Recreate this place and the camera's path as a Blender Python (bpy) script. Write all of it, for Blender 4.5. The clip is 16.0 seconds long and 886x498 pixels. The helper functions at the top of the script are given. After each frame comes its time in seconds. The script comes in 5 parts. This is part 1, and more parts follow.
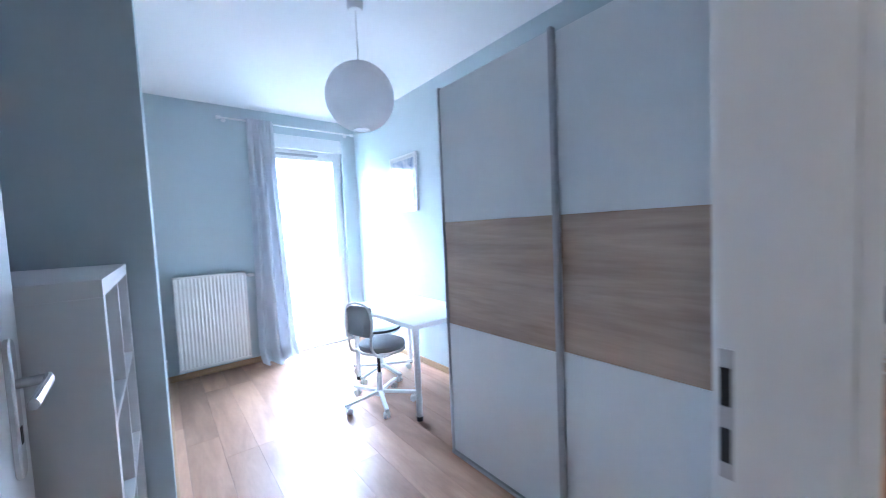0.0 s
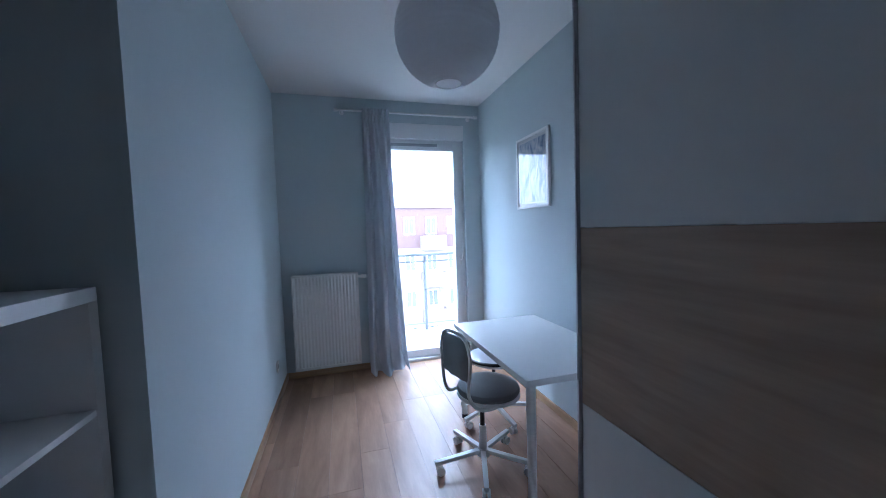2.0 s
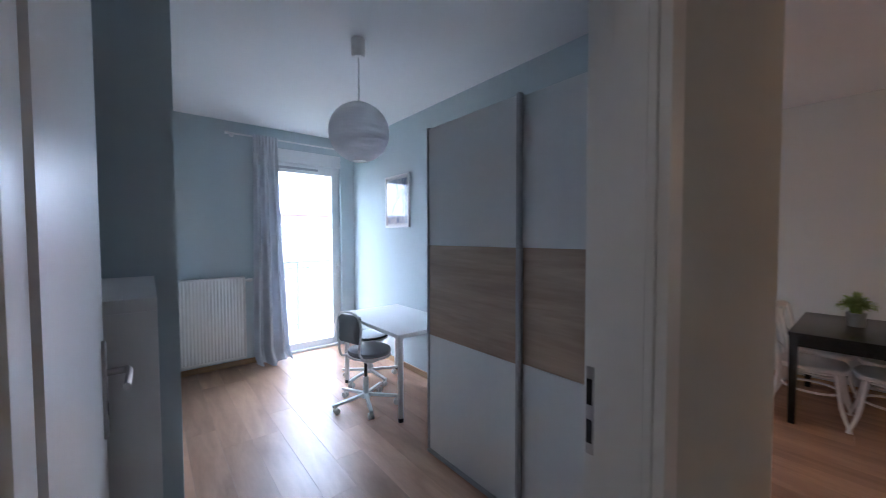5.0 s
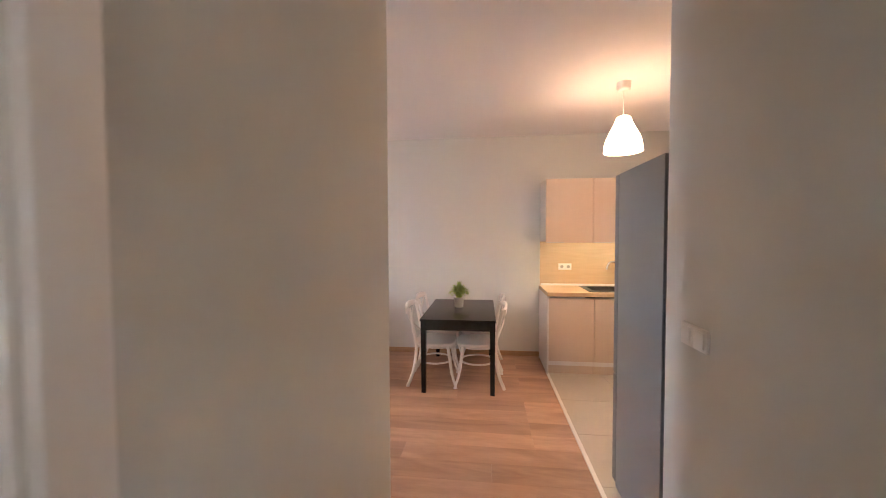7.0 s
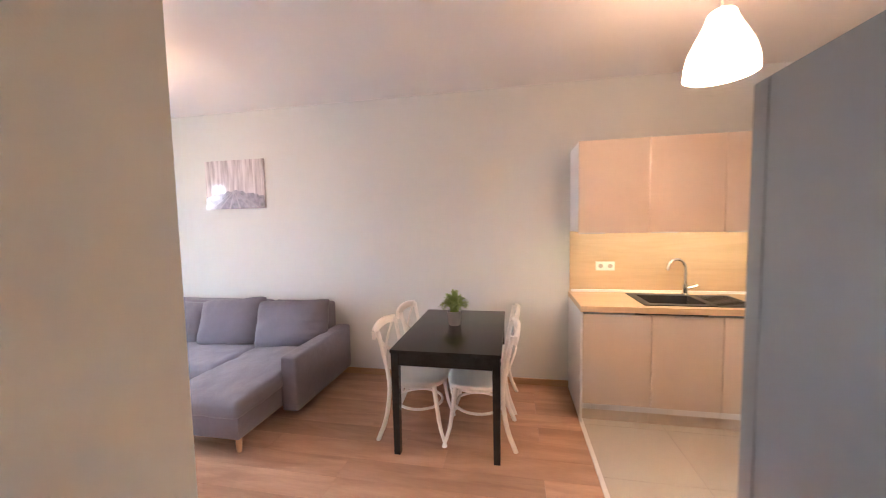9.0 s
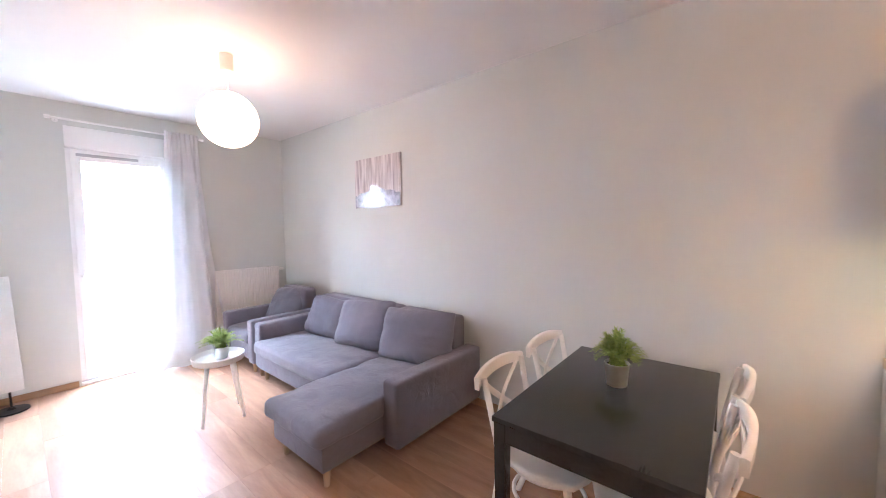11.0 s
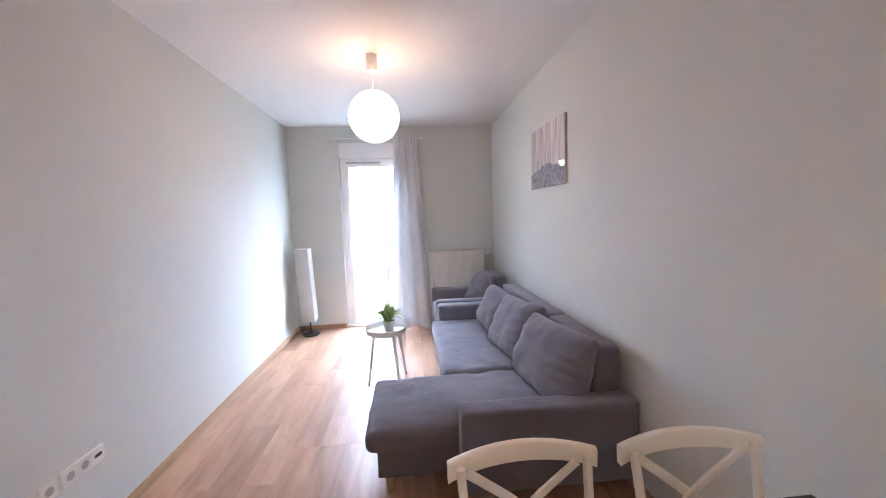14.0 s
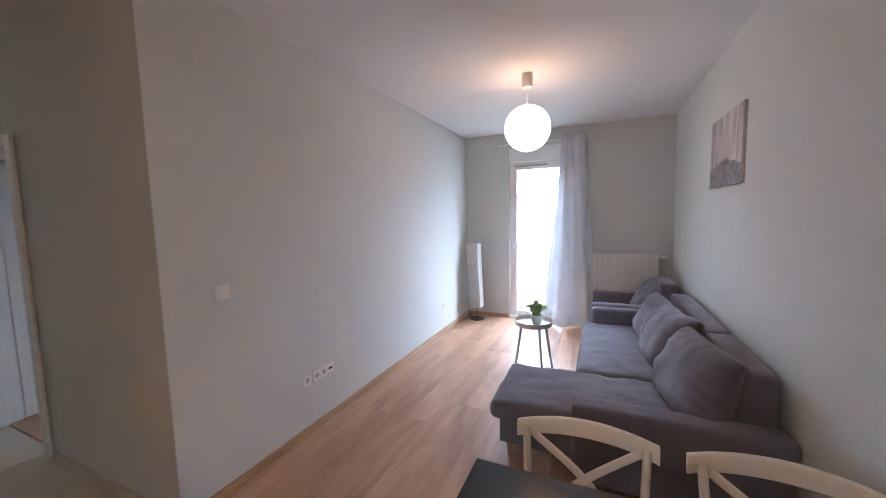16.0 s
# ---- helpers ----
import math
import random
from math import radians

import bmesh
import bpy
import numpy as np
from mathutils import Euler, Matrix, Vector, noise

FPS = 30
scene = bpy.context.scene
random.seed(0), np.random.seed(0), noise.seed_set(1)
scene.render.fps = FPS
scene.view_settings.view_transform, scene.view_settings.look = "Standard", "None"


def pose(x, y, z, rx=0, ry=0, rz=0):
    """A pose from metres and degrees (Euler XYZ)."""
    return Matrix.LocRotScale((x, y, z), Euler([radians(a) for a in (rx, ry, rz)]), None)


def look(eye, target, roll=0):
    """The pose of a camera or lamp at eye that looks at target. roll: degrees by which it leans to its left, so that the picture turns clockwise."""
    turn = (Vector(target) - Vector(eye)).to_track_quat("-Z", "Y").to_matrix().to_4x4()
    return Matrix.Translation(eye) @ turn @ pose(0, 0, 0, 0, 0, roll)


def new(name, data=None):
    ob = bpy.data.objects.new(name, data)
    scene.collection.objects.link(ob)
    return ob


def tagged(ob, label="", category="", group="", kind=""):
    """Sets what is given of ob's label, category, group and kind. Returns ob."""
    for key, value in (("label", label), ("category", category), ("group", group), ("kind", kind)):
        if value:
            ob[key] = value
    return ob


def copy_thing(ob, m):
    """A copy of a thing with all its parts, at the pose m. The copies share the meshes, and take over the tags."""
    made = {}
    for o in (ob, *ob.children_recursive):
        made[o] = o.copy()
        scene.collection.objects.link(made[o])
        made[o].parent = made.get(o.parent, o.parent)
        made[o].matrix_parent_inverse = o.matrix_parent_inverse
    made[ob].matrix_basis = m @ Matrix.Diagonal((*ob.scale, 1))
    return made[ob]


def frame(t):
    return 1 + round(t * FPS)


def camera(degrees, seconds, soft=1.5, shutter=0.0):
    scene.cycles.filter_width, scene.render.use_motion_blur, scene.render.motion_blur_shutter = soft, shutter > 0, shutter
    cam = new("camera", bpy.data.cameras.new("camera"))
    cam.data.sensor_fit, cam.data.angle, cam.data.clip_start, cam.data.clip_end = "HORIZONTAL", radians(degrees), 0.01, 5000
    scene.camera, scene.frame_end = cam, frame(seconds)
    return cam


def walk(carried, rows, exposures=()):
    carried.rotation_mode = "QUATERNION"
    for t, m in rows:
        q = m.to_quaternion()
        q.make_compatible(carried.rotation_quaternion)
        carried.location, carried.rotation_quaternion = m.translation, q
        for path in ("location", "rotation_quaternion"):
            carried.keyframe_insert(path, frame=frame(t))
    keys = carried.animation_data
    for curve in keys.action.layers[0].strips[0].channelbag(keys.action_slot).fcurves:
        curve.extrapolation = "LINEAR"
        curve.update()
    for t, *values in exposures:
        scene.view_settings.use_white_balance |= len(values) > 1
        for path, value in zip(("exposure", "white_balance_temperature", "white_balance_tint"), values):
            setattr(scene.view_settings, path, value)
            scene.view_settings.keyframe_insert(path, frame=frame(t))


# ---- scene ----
cam = camera(102.4, 16.0, soft=0.9, shutter=0.3)
PATH = [
    (0, (0.588, 0.222, 1.417), (1.834, 1.781, 1.308), -2.6),
    (0.2, (0.649, 0.308, 1.428), (1.772, 1.958, 1.315), -2.65),
    (0.5, (0.766, 0.397, 1.48), (1.73, 2.144, 1.35), -2.3),
    (1, (0.938, 0.632, 1.48), (1.704, 2.475, 1.354), -2.2),
    (1.5, (1.096, 0.809, 1.480), (1.683, 2.716, 1.356), -2.3),
    (2, (1.163, 0.853, 1.470), (1.712, 2.774, 1.360), -1.9),
    (2.5, (1.118, 0.776, 1.484), (1.687, 2.690, 1.383), -1.3),
    (3, (0.96, 0.599, 1.496), (1.601, 2.491, 1.405), -0.8),
    (3.2, (0.883, 0.51, 1.511), (1.552, 2.392, 1.42), -0.7),
    (5.3, (0.423, -0.095, 1.525), (1.871, 1.282, 1.454), -0.1),
    (5.5, (0.400, -0.119, 1.545), (1.972, 1.115, 1.471), 0.0),
    (6, (0.471, -0.178, 1.555), (2.294, 0.642, 1.492), 0.02),
    (6.5, (0.697, -0.226, 1.563), (2.644, 0.228, 1.497), -0.2),
    (7, (0.970, -0.260, 1.563), (2.955, -0.026, 1.494), -0.2),
    (7.5, (1.261, -0.286, 1.581), (3.258, -0.223, 1.506), -0.4),
    (8, (1.589, -0.312, 1.589), (3.587, -0.296, 1.499), -0.4),
    (8.5, (1.909, -0.386, 1.599), (3.901, -0.254, 1.475), -0.6),
    (9, (2.185, -0.443, 1.59), (4.142, -0.058, 1.449), -1.1),
    (9.5, (2.497, -0.441, 1.578), (4.370, 0.246, 1.445), -1.0),
    (10, (2.71, -0.457, 1.583), (4.468, 0.486, 1.44), -1.1),
    (10.2, (2.797, -0.433, 1.572), (4.52, 0.573, 1.441), -1.0),
    (12.5, (3.805, -0.419, 1.56), (4.751, 1.335, 1.388), -1.5),
    (13, (4.041, -0.421, 1.568), (4.762, 1.436, 1.39), -1.6),
    (13.5, (4.242, -0.429, 1.572), (4.736, 1.5, 1.39), -1.8),
    (14, (4.457, -0.474, 1.58), (4.639, 1.509, 1.393), -1.8),
    (14.5, (4.599, -0.49, 1.571), (4.497, 1.499, 1.384), -1.7),
    (15, (4.690, -0.518, 1.604), (4.333, 1.440, 1.412), -1.8),
    (15.5, (4.780, -0.645, 1.602), (4.169, 1.251, 1.424), -1.65),
    (16, (4.829, -0.775, 1.620), (4.016, 1.043, 1.440), -1.35),
]
EXPOSURES = [
    (0.0, 3.72, 4720, 11), (0.5, 2.92, 4680, 11), (1.0, 2.43, 4680, 11), (1.5, 2.03, 4700, 11), (2.5, 1.46, 4830, 12), (3.0, 1.45, 4900, 12), (5.5, 2.76, 5280, 14),
    (6.5, 3.65, 5700, 15), (7.0, 3.98, 5850, 15), (8.5, 4.14, 5720, 15), (9.0, 4.16, 5660, 15), (10.0, 4.17, 5430, 15), (12.5, 3.65, 5230, 13), (13.5, 3.57, 5200, 12),
    (14.0, 3.5, 5200, 12), (14.5, 3.3, 5200, 12), (15.0, 2.8, 5220, 12), (15.5, 2.78, 5220, 11), (16.0, 2.95, 5220, 11),
]
walk(cam, [(t, look(eye, target, roll)) for t, eye, target, roll in PATH], EXPOSURES)

# ---- light ----
SUN_HEIGHT, SUN_TURN = 38, 200
world = bpy.data.worlds.new("overcast_sky")
scene.world = world
world.use_nodes = True
sky = world.node_tree.nodes.new("ShaderNodeTexSky")
sky.sky_type, sky.sun_disc = "NISHITA", False
sky.sun_elevation, sky.sun_rotation = radians(SUN_HEIGHT), radians(SUN_TURN)
sky.air_density, sky.dust_density, sky.ozone_density = 1.0, 6.0, 1.0
haze = world.node_tree.nodes.new("ShaderNodeMixRGB")
haze.inputs[0].default_value = 0.8
haze.inputs[2].default_value = (19.5, 20.5, 21.5, 1)
world.node_tree.links.new(sky.outputs[0], haze.inputs[1])
world.node_tree.links.new(haze.outputs[0], world.node_tree.nodes["Background"].inputs[0])
world.node_tree.nodes["Background"].inputs[1].default_value = 0.165

sun = new("sun", bpy.data.lights.new("sun", "SUN"))
sun.data.energy, sun.data.angle, sun.data.color = 0.6, radians(12), (1.0, 0.95, 0.88)
sun.matrix_world = look((0, 0, 0), (-math.sin(radians(SUN_TURN)) * math.cos(radians(SUN_HEIGHT)), -math.cos(radians(SUN_TURN)) * math.cos(radians(SUN_HEIGHT)), -math.sin(radians(SUN_HEIGHT))))


def sky_lamp(name, x, power, target):
    """Stands in for the sky above the balcony, in front of one window."""
    lamp = new(name, bpy.data.lights.new(name, "AREA"))
    lamp.data.shape, lamp.data.size, lamp.data.size_y, lamp.data.energy, lamp.data.color = "RECTANGLE", 3.6, 1.8, power, (0.86, 0.94, 1.0)
    lamp.matrix_world = look((x, 6.7, 4.3), target)


sky_lamp("sky_light_bedroom", 1.5, 38, (1.8, 3.6, 0.8))
sky_lamp("sky_light_living", 4.4, 64, (4.0, 3.4, 0.8))


# ---- materials ----
def material(name, colour, rough=0.6, metal=0.0, vary=0.06, scale=6.0, bump=0.0, bump_scale=120.0, coat=0.0, emit=None, strength=0.0, transmission=0.0, stretch=(1, 1, 1), random_tint=0.0, spec=0.5):
    """A principled material with colour variation at two sizes and a fine relief."""
    m = bpy.data.materials.new(name)
    m.use_nodes = True
    n, l = m.node_tree.nodes, m.node_tree.links
    b = n["Principled BSDF"]
    b.inputs["Roughness"].default_value, b.inputs["Metallic"].default_value = rough, metal
    b.inputs["Coat Weight"].default_value = coat
    b.inputs["Coat Roughness"].default_value = 0.1
    b.inputs["Specular IOR Level"].default_value = spec
    b.inputs["Transmission Weight"].default_value = transmission
    co = n.new("ShaderNodeTexCoord")
    mp = n.new("ShaderNodeMapping")
    mp.inputs["Scale"].default_value = stretch
    l.new(co.outputs["Object"], mp.inputs["Vector"])
    big = n.new("ShaderNodeTexNoise")
    big.inputs["Scale"].default_value, big.inputs["Detail"].default_value = scale, 6
    small = n.new("ShaderNodeTexNoise")
    small.inputs["Scale"].default_value, small.inputs["Detail"].default_value = scale * 14, 3
    l.new(mp.outputs[0], big.inputs["Vector"])
    l.new(mp.outputs[0], small.inputs["Vector"])
    add = n.new("ShaderNodeMath")
    add.operation = "MULTIPLY_ADD"
    add.inputs[1].default_value = 0.35
    l.new(small.outputs[0], add.inputs[0])
    l.new(big.outputs[0], add.inputs[2])
    rng = n.new("ShaderNodeMapRange")
    rng.inputs["From Min"].default_value, rng.inputs["From Max"].default_value = 0.35, 1.0
    rng.inputs["To Min"].default_value, rng.inputs["To Max"].default_value = 1 - vary, 1 + vary
    l.new(add.outputs[0], rng.inputs["Value"])
    value = rng.outputs[0]
    if random_tint:
        info = n.new("ShaderNodeObjectInfo")
        r2 = n.new("ShaderNodeMapRange")
        r2.inputs["To Min"].default_value, r2.inputs["To Max"].default_value = 1 - random_tint, 1 + random_tint
        l.new(info.outputs["Random"], r2.inputs["Value"])
        mul = n.new("ShaderNodeMath")
        mul.operation = "MULTIPLY"
        l.new(value, mul.inputs[0])
        l.new(r2.outputs[0], mul.inputs[1])
        value = mul.outputs[0]
    sc = n.new("ShaderNodeVectorMath")
    sc.operation = "SCALE"
    sc.inputs[0].default_value = colour
    l.new(value, sc.inputs["Scale"])
    l.new(sc.outputs[0], b.inputs["Base Color"])
    if bump:
        fine = n.new("ShaderNodeTexNoise")
        fine.inputs["Scale"].default_value, fine.inputs["Detail"].default_value = bump_scale, 4
        l.new(mp.outputs[0], fine.inputs["Vector"])
        bp = n.new("ShaderNodeBump")
        bp.inputs["Strength"].default_value, bp.inputs["Distance"].default_value = bump, 0.002
        l.new(fine.outputs[0], bp.inputs["Height"])
        l.new(bp.outputs[0], b.inputs["Normal"])
    if emit:
        b.inputs["Emission Color"].default_value = (*emit, 1)
        b.inputs["Emission Strength"].default_value = strength
    return m


def wood(name, dark, light, rough, along, scale=1.0, tint=0.0, gloss_vary=0.08, bump=0.12, spec=0.5):
    """Wood or wood print with grain along one axis ("x", "y" or "z")."""
    m = bpy.data.materials.new(name)
    m.use_nodes = True
    n, l = m.node_tree.nodes, m.node_tree.links
    b = n["Principled BSDF"]
    b.inputs["Specular IOR Level"].default_value = spec
    co = n.new("ShaderNodeTexCoord")
    info = n.new("ShaderNodeObjectInfo")
    off = n.new("ShaderNodeVectorMath")
    off.operation = "MULTIPLY_ADD"
    off.inputs[1].default_value = (7.3, 11.1, 5.7)
    l.new(info.outputs["Random"], off.inputs[0])
    l.new(co.outputs["Object"], off.inputs[2])
    mp = n.new("ShaderNodeMapping")
    mp.inputs["Scale"].default_value = [0.09 * scale if a == along else scale for a in "xyz"]
    l.new(off.outputs[0], mp.inputs["Vector"])
    wide = n.new("ShaderNodeTexNoise")
    wide.inputs["Scale"].default_value, wide.inputs["Detail"].default_value, wide.inputs["Distortion"].default_value = 9, 8, 1.4
    thin = n.new("ShaderNodeTexNoise")
    thin.inputs["Scale"].default_value, thin.inputs["Detail"].default_value = 85, 3
    l.new(mp.outputs[0], wide.inputs["Vector"])
    l.new(mp.outputs[0], thin.inputs["Vector"])
    mix = n.new("ShaderNodeMath")
    mix.operation = "MULTIPLY_ADD"
    mix.inputs[1].default_value = 0.3
    l.new(thin.outputs[0], mix.inputs[0])
    l.new(wide.outputs[0], mix.inputs[2])
    ramp = n.new("ShaderNodeValToRGB")
    ramp.color_ramp.elements[0].position, ramp.color_ramp.elements[1].position = 0.4, 0.85
    ramp.color_ramp.elements[0].color, ramp.color_ramp.elements[1].color = (*dark, 1), (*light, 1)
    l.new(mix.outputs[0], ramp.inputs[0])
    r2 = n.new("ShaderNodeMapRange")
    r2.inputs["To Min"].default_value, r2.inputs["To Max"].default_value = 1 - tint, 1 + tint
    l.new(info.outputs["Random"], r2.inputs["Value"])
    sc = n.new("ShaderNodeVectorMath")
    sc.operation = "SCALE"
    l.new(ramp.outputs[0], sc.inputs[0])
    l.new(r2.outputs[0], sc.inputs["Scale"])
    l.new(sc.outputs[0], b.inputs["Base Color"])
    rr = n.new("ShaderNodeMapRange")
    rr.inputs["To Min"].default_value, rr.inputs["To Max"].default_value = rough - gloss_vary, rough + gloss_vary
    l.new(wide.outputs[0], rr.inputs["Value"])
    l.new(rr.outputs[0], b.inputs["Roughness"])
    bp = n.new("ShaderNodeBump")
    bp.inputs["Strength"].default_value, bp.inputs["Distance"].default_value = bump, 0.001
    l.new(thin.outputs[0], bp.inputs["Height"])
    l.new(bp.outputs[0], b.inputs["Normal"])
    return m


def glass_material(name, rough=0.0, tint=(1, 1, 1), ior=1.05):
    m = bpy.data.materials.new(name)
    m.use_nodes = True
    b = m.node_tree.nodes["Principled BSDF"]
    b.inputs["Base Color"].default_value, b.inputs["Roughness"].default_value = (*tint, 1), rough
    b.inputs["Transmission Weight"].default_value, b.inputs["IOR"].default_value = 1.0, ior
    return m


def cloth(name, colour, weave=700, rough=0.95, bump=0.35, through_light=0.0, creases=0.0):
    m = material(name, colour, rough, vary=0.1, scale=5, bump=bump, bump_scale=weave)
    b = m.node_tree.nodes["Principled BSDF"]
    b.inputs["Sheen Weight"].default_value = 0.25
    if creases:
        n, l = m.node_tree.nodes, m.node_tree.links
        fold = n.new("ShaderNodeTexNoise")
        fold.inputs["Scale"].default_value, fold.inputs["Detail"].default_value, fold.inputs["Distortion"].default_value = 6.5, 3, 1.8
        l.new(n["Mapping"].outputs[0], fold.inputs["Vector"])
        bp = n.new("ShaderNodeBump")
        bp.inputs["Strength"].default_value, bp.inputs["Distance"].default_value = creases, 0.03
        l.new(fold.outputs[0], bp.inputs["Height"])
        l.new(n["Bump"].outputs[0], bp.inputs["Normal"])
        l.new(bp.outputs[0], b.inputs["Normal"])
    if through_light:
        n, l = m.node_tree.nodes, m.node_tree.links
        tr = n.new("ShaderNodeBsdfTranslucent")
        tr.inputs[0].default_value = (*colour, 1)
        mx = n.new("ShaderNodeMixShader")
        mx.inputs[0].default_value = through_light
        l.new(b.outputs[0], mx.inputs[1])
        l.new(tr.outputs[0], mx.inputs[2])
        l.new(mx.outputs[0], n["Material Output"].inputs[0])
    return m


WALL_LIVING = material("paint_grey_green", (0.652, 0.672, 0.648), 0.85, vary=0.025, scale=1.2, bump=0.25, bump_scale=260)
WALL_BED = material("paint_blue_grey", (0.575, 0.64, 0.655), 0.8, vary=0.025, scale=1.2, bump=0.25, bump_scale=260)
CEILING = material("ceiling_paint", (0.80, 0.79, 0.78), 0.9, vary=0.02, scale=1.0, bump=0.2, bump_scale=220)
WHITE = material("white_lacquer", (0.84, 0.84, 0.83), 0.35, vary=0.02, scale=3, bump=0.03)
WHITE_PLASTIC = material("white_plastic", (0.80, 0.79, 0.76), 0.4, vary=0.02, scale=8)
FRAME_WHITE = material("white_window_profile", (0.86, 0.86, 0.86), 0.3, vary=0.03, scale=4)
CHAIR_WHITE = material("warm_white_chair_paint", (0.86, 0.835, 0.785), 0.38, vary=0.03, scale=5, bump=0.05, bump_scale=70)
PANEL_WHITE = material("wardrobe_white_panel", (0.82, 0.835, 0.835), 0.35, vary=0.03, scale=1.5, bump=0.04, bump_scale=90)
RADIATOR = material("radiator_enamel", (0.78, 0.77, 0.74), 0.3, vary=0.02, scale=4)
ALU = material("brushed_aluminium", (0.46, 0.47, 0.49), 0.42, 0.2, vary=0.06, scale=8, stretch=(1, 1, 0.05))
STEEL = material("satin_steel", (0.55, 0.54, 0.53), 0.28, 1.0, vary=0.06, scale=20)
GRIP = material("satin_aluminium_grip", (0.52, 0.49, 0.46), 0.4, 0.25, vary=0.03)
CHROME = material("chrome", (0.75, 0.75, 0.75), 0.1, 1.0, vary=0.02)
# grey puts the shade of the white socket recess into colour; pins share it
SOCKET_GREY = material("socket_shade_and_pins", (0.42, 0.41, 0.39), 0.5, vary=0.05)
# near-black gives solid blocks the shade of holes; also the fridge door seal
DARK_HOLE = material("hole_shade_and_seal", (0.02, 0.02, 0.025), 0.7, vary=0.1)
BLACK = material("black_plastic", (0.02, 0.02, 0.022), 0.45, vary=0.1)
TABLE_BLACK = wood("black_brown_stain", (0.015, 0.016, 0.0165), (0.024, 0.025, 0.026), 0.24, "x", 1.0, gloss_vary=0.03, bump=0.0)
FLOOR_WOOD = wood("laminate_oak", (0.345, 0.195, 0.121), (0.54, 0.333, 0.213), 0.38, "y", 1.0, tint=0.15, bump=0.10)
for node in FLOOR_WOOD.node_tree.nodes:
    if node.type == "MAPPING":
        node.inputs["Scale"].default_value = (1.0, 0.16, 1.0)
    elif node.type == "TEX_NOISE" and node.inputs["Scale"].default_value < 20:
        node.inputs["Scale"].default_value, node.inputs["Distortion"].default_value, node.inputs["Detail"].default_value = 8.5, 0.9, 5
    elif node.type == "MATH":
        node.inputs[1].default_value = 0.22
SKIRT_WOOD = wood("skirting_oak", (0.36, 0.22, 0.11), (0.50, 0.33, 0.19), 0.45, "y", 1.0)
SKIRT_WOOD_X = wood("skirting_oak_cross", (0.36, 0.22, 0.11), (0.50, 0.33, 0.19), 0.45, "x", 1.0)
THRESHOLD = wood("threshold_walnut", (0.13, 0.075, 0.04), (0.22, 0.13, 0.075), 0.5, "y", 1.0)
BAND_WOOD = wood("wardrobe_oak_band", (0.35, 0.25, 0.18), (0.58, 0.445, 0.34), 0.5, "y", 0.7, bump=0.15)
KITCHEN_FRONT = material("beige_matt_front", (0.58, 0.485, 0.395), 0.42, vary=0.03, scale=2.0, bump=0.03, bump_scale=80)
KITCHEN_SIDE = material("kitchen_side_panel", (0.72, 0.71, 0.70), 0.4, vary=0.03, scale=2.0)
WORKTOP = wood("worktop_oak", (0.525, 0.375, 0.215), (0.64, 0.475, 0.295), 0.42, "y", 0.5)
TILE = material("beige_floor_tile", (0.50, 0.47, 0.40), 0.3, vary=0.06, scale=2.5, bump=0.05, bump_scale=60, random_tint=0.03)
GROUT = material("grout", (0.40, 0.38, 0.34), 0.9, vary=0.08, scale=20)
SUBFLOOR = material("subfloor", (0.22, 0.13, 0.08), 0.9)
FRIDGE = material("silver_grey_steel", (0.26, 0.285, 0.295), 0.38, 0.35, vary=0.04, scale=1.5)
SOFA = cloth("grey_woven_upholstery", (0.180, 0.174, 0.218), 900, creases=0.22)
CHAIR_FABRIC = cloth("grey_seat_fabric", (0.25, 0.26, 0.265), 900)
STOOL_SEAT = material("pale_grey_seat_pad", (0.55, 0.57, 0.60), 0.28, vary=0.06, scale=9, bump=0.08, bump_scale=240)
CURTAIN_BED = cloth("grey_blue_curtain", (0.68, 0.695, 0.73), 800, 0.95, 0.06, through_light=0.26)
CURTAIN_LIV = cloth("pale_grey_curtain", (0.765, 0.77, 0.785), 800, 0.95, 0.08, through_light=0.28)
PAPER = cloth("rice_paper", (0.94, 0.94, 0.95), 200, 0.9, 0.05, through_light=0.75)
LAMP_PAPER = cloth("white_lamp_fabric", (0.80, 0.79, 0.77), 300, 0.9, 0.2, through_light=0.3)
GLOW_GLOBE = material("lit_opal_globe", (0.9, 0.88, 0.84), 0.4, emit=(1.0, 0.57, 0.31), strength=0.85)
GLOW_BELL = material("lit_opal_bell", (0.9, 0.88, 0.84), 0.4, emit=(1.0, 0.56, 0.30), strength=1.7)
GLOW_BULB = material("lit_bulb", (0.9, 0.88, 0.84), 0.4, emit=(1.0, 0.56, 0.30), strength=19.0)
GLOW_HALL = material("lit_opal_dome", (0.9, 0.88, 0.84), 0.4, emit=(1.0, 0.76, 0.56), strength=3.3)
GLOW_LED = material("led_strip", (0.9, 0.85, 0.6), 0.4, emit=(1.0, 0.76, 0.42), strength=4.2)
LEG_WOOD = wood("beech_leg", (0.42, 0.27, 0.15), (0.56, 0.39, 0.24), 0.45, "z", 1.0)
LEAF = cloth("plant_leaf", (0.36, 0.48, 0.12), 60, 0.5, 0.05, through_light=0.58)
leaf_geo = LEAF.node_tree.nodes.new("ShaderNodeNewGeometry")
leaf_ramp = LEAF.node_tree.nodes.new("ShaderNodeValToRGB")
leaf_ramp.color_ramp.elements[0].color, leaf_ramp.color_ramp.elements[1].color = (0.20, 0.32, 0.07, 1), (0.52, 0.62, 0.18, 1)
LEAF.node_tree.links.new(leaf_geo.outputs["Random Per Island"], leaf_ramp.inputs[0])
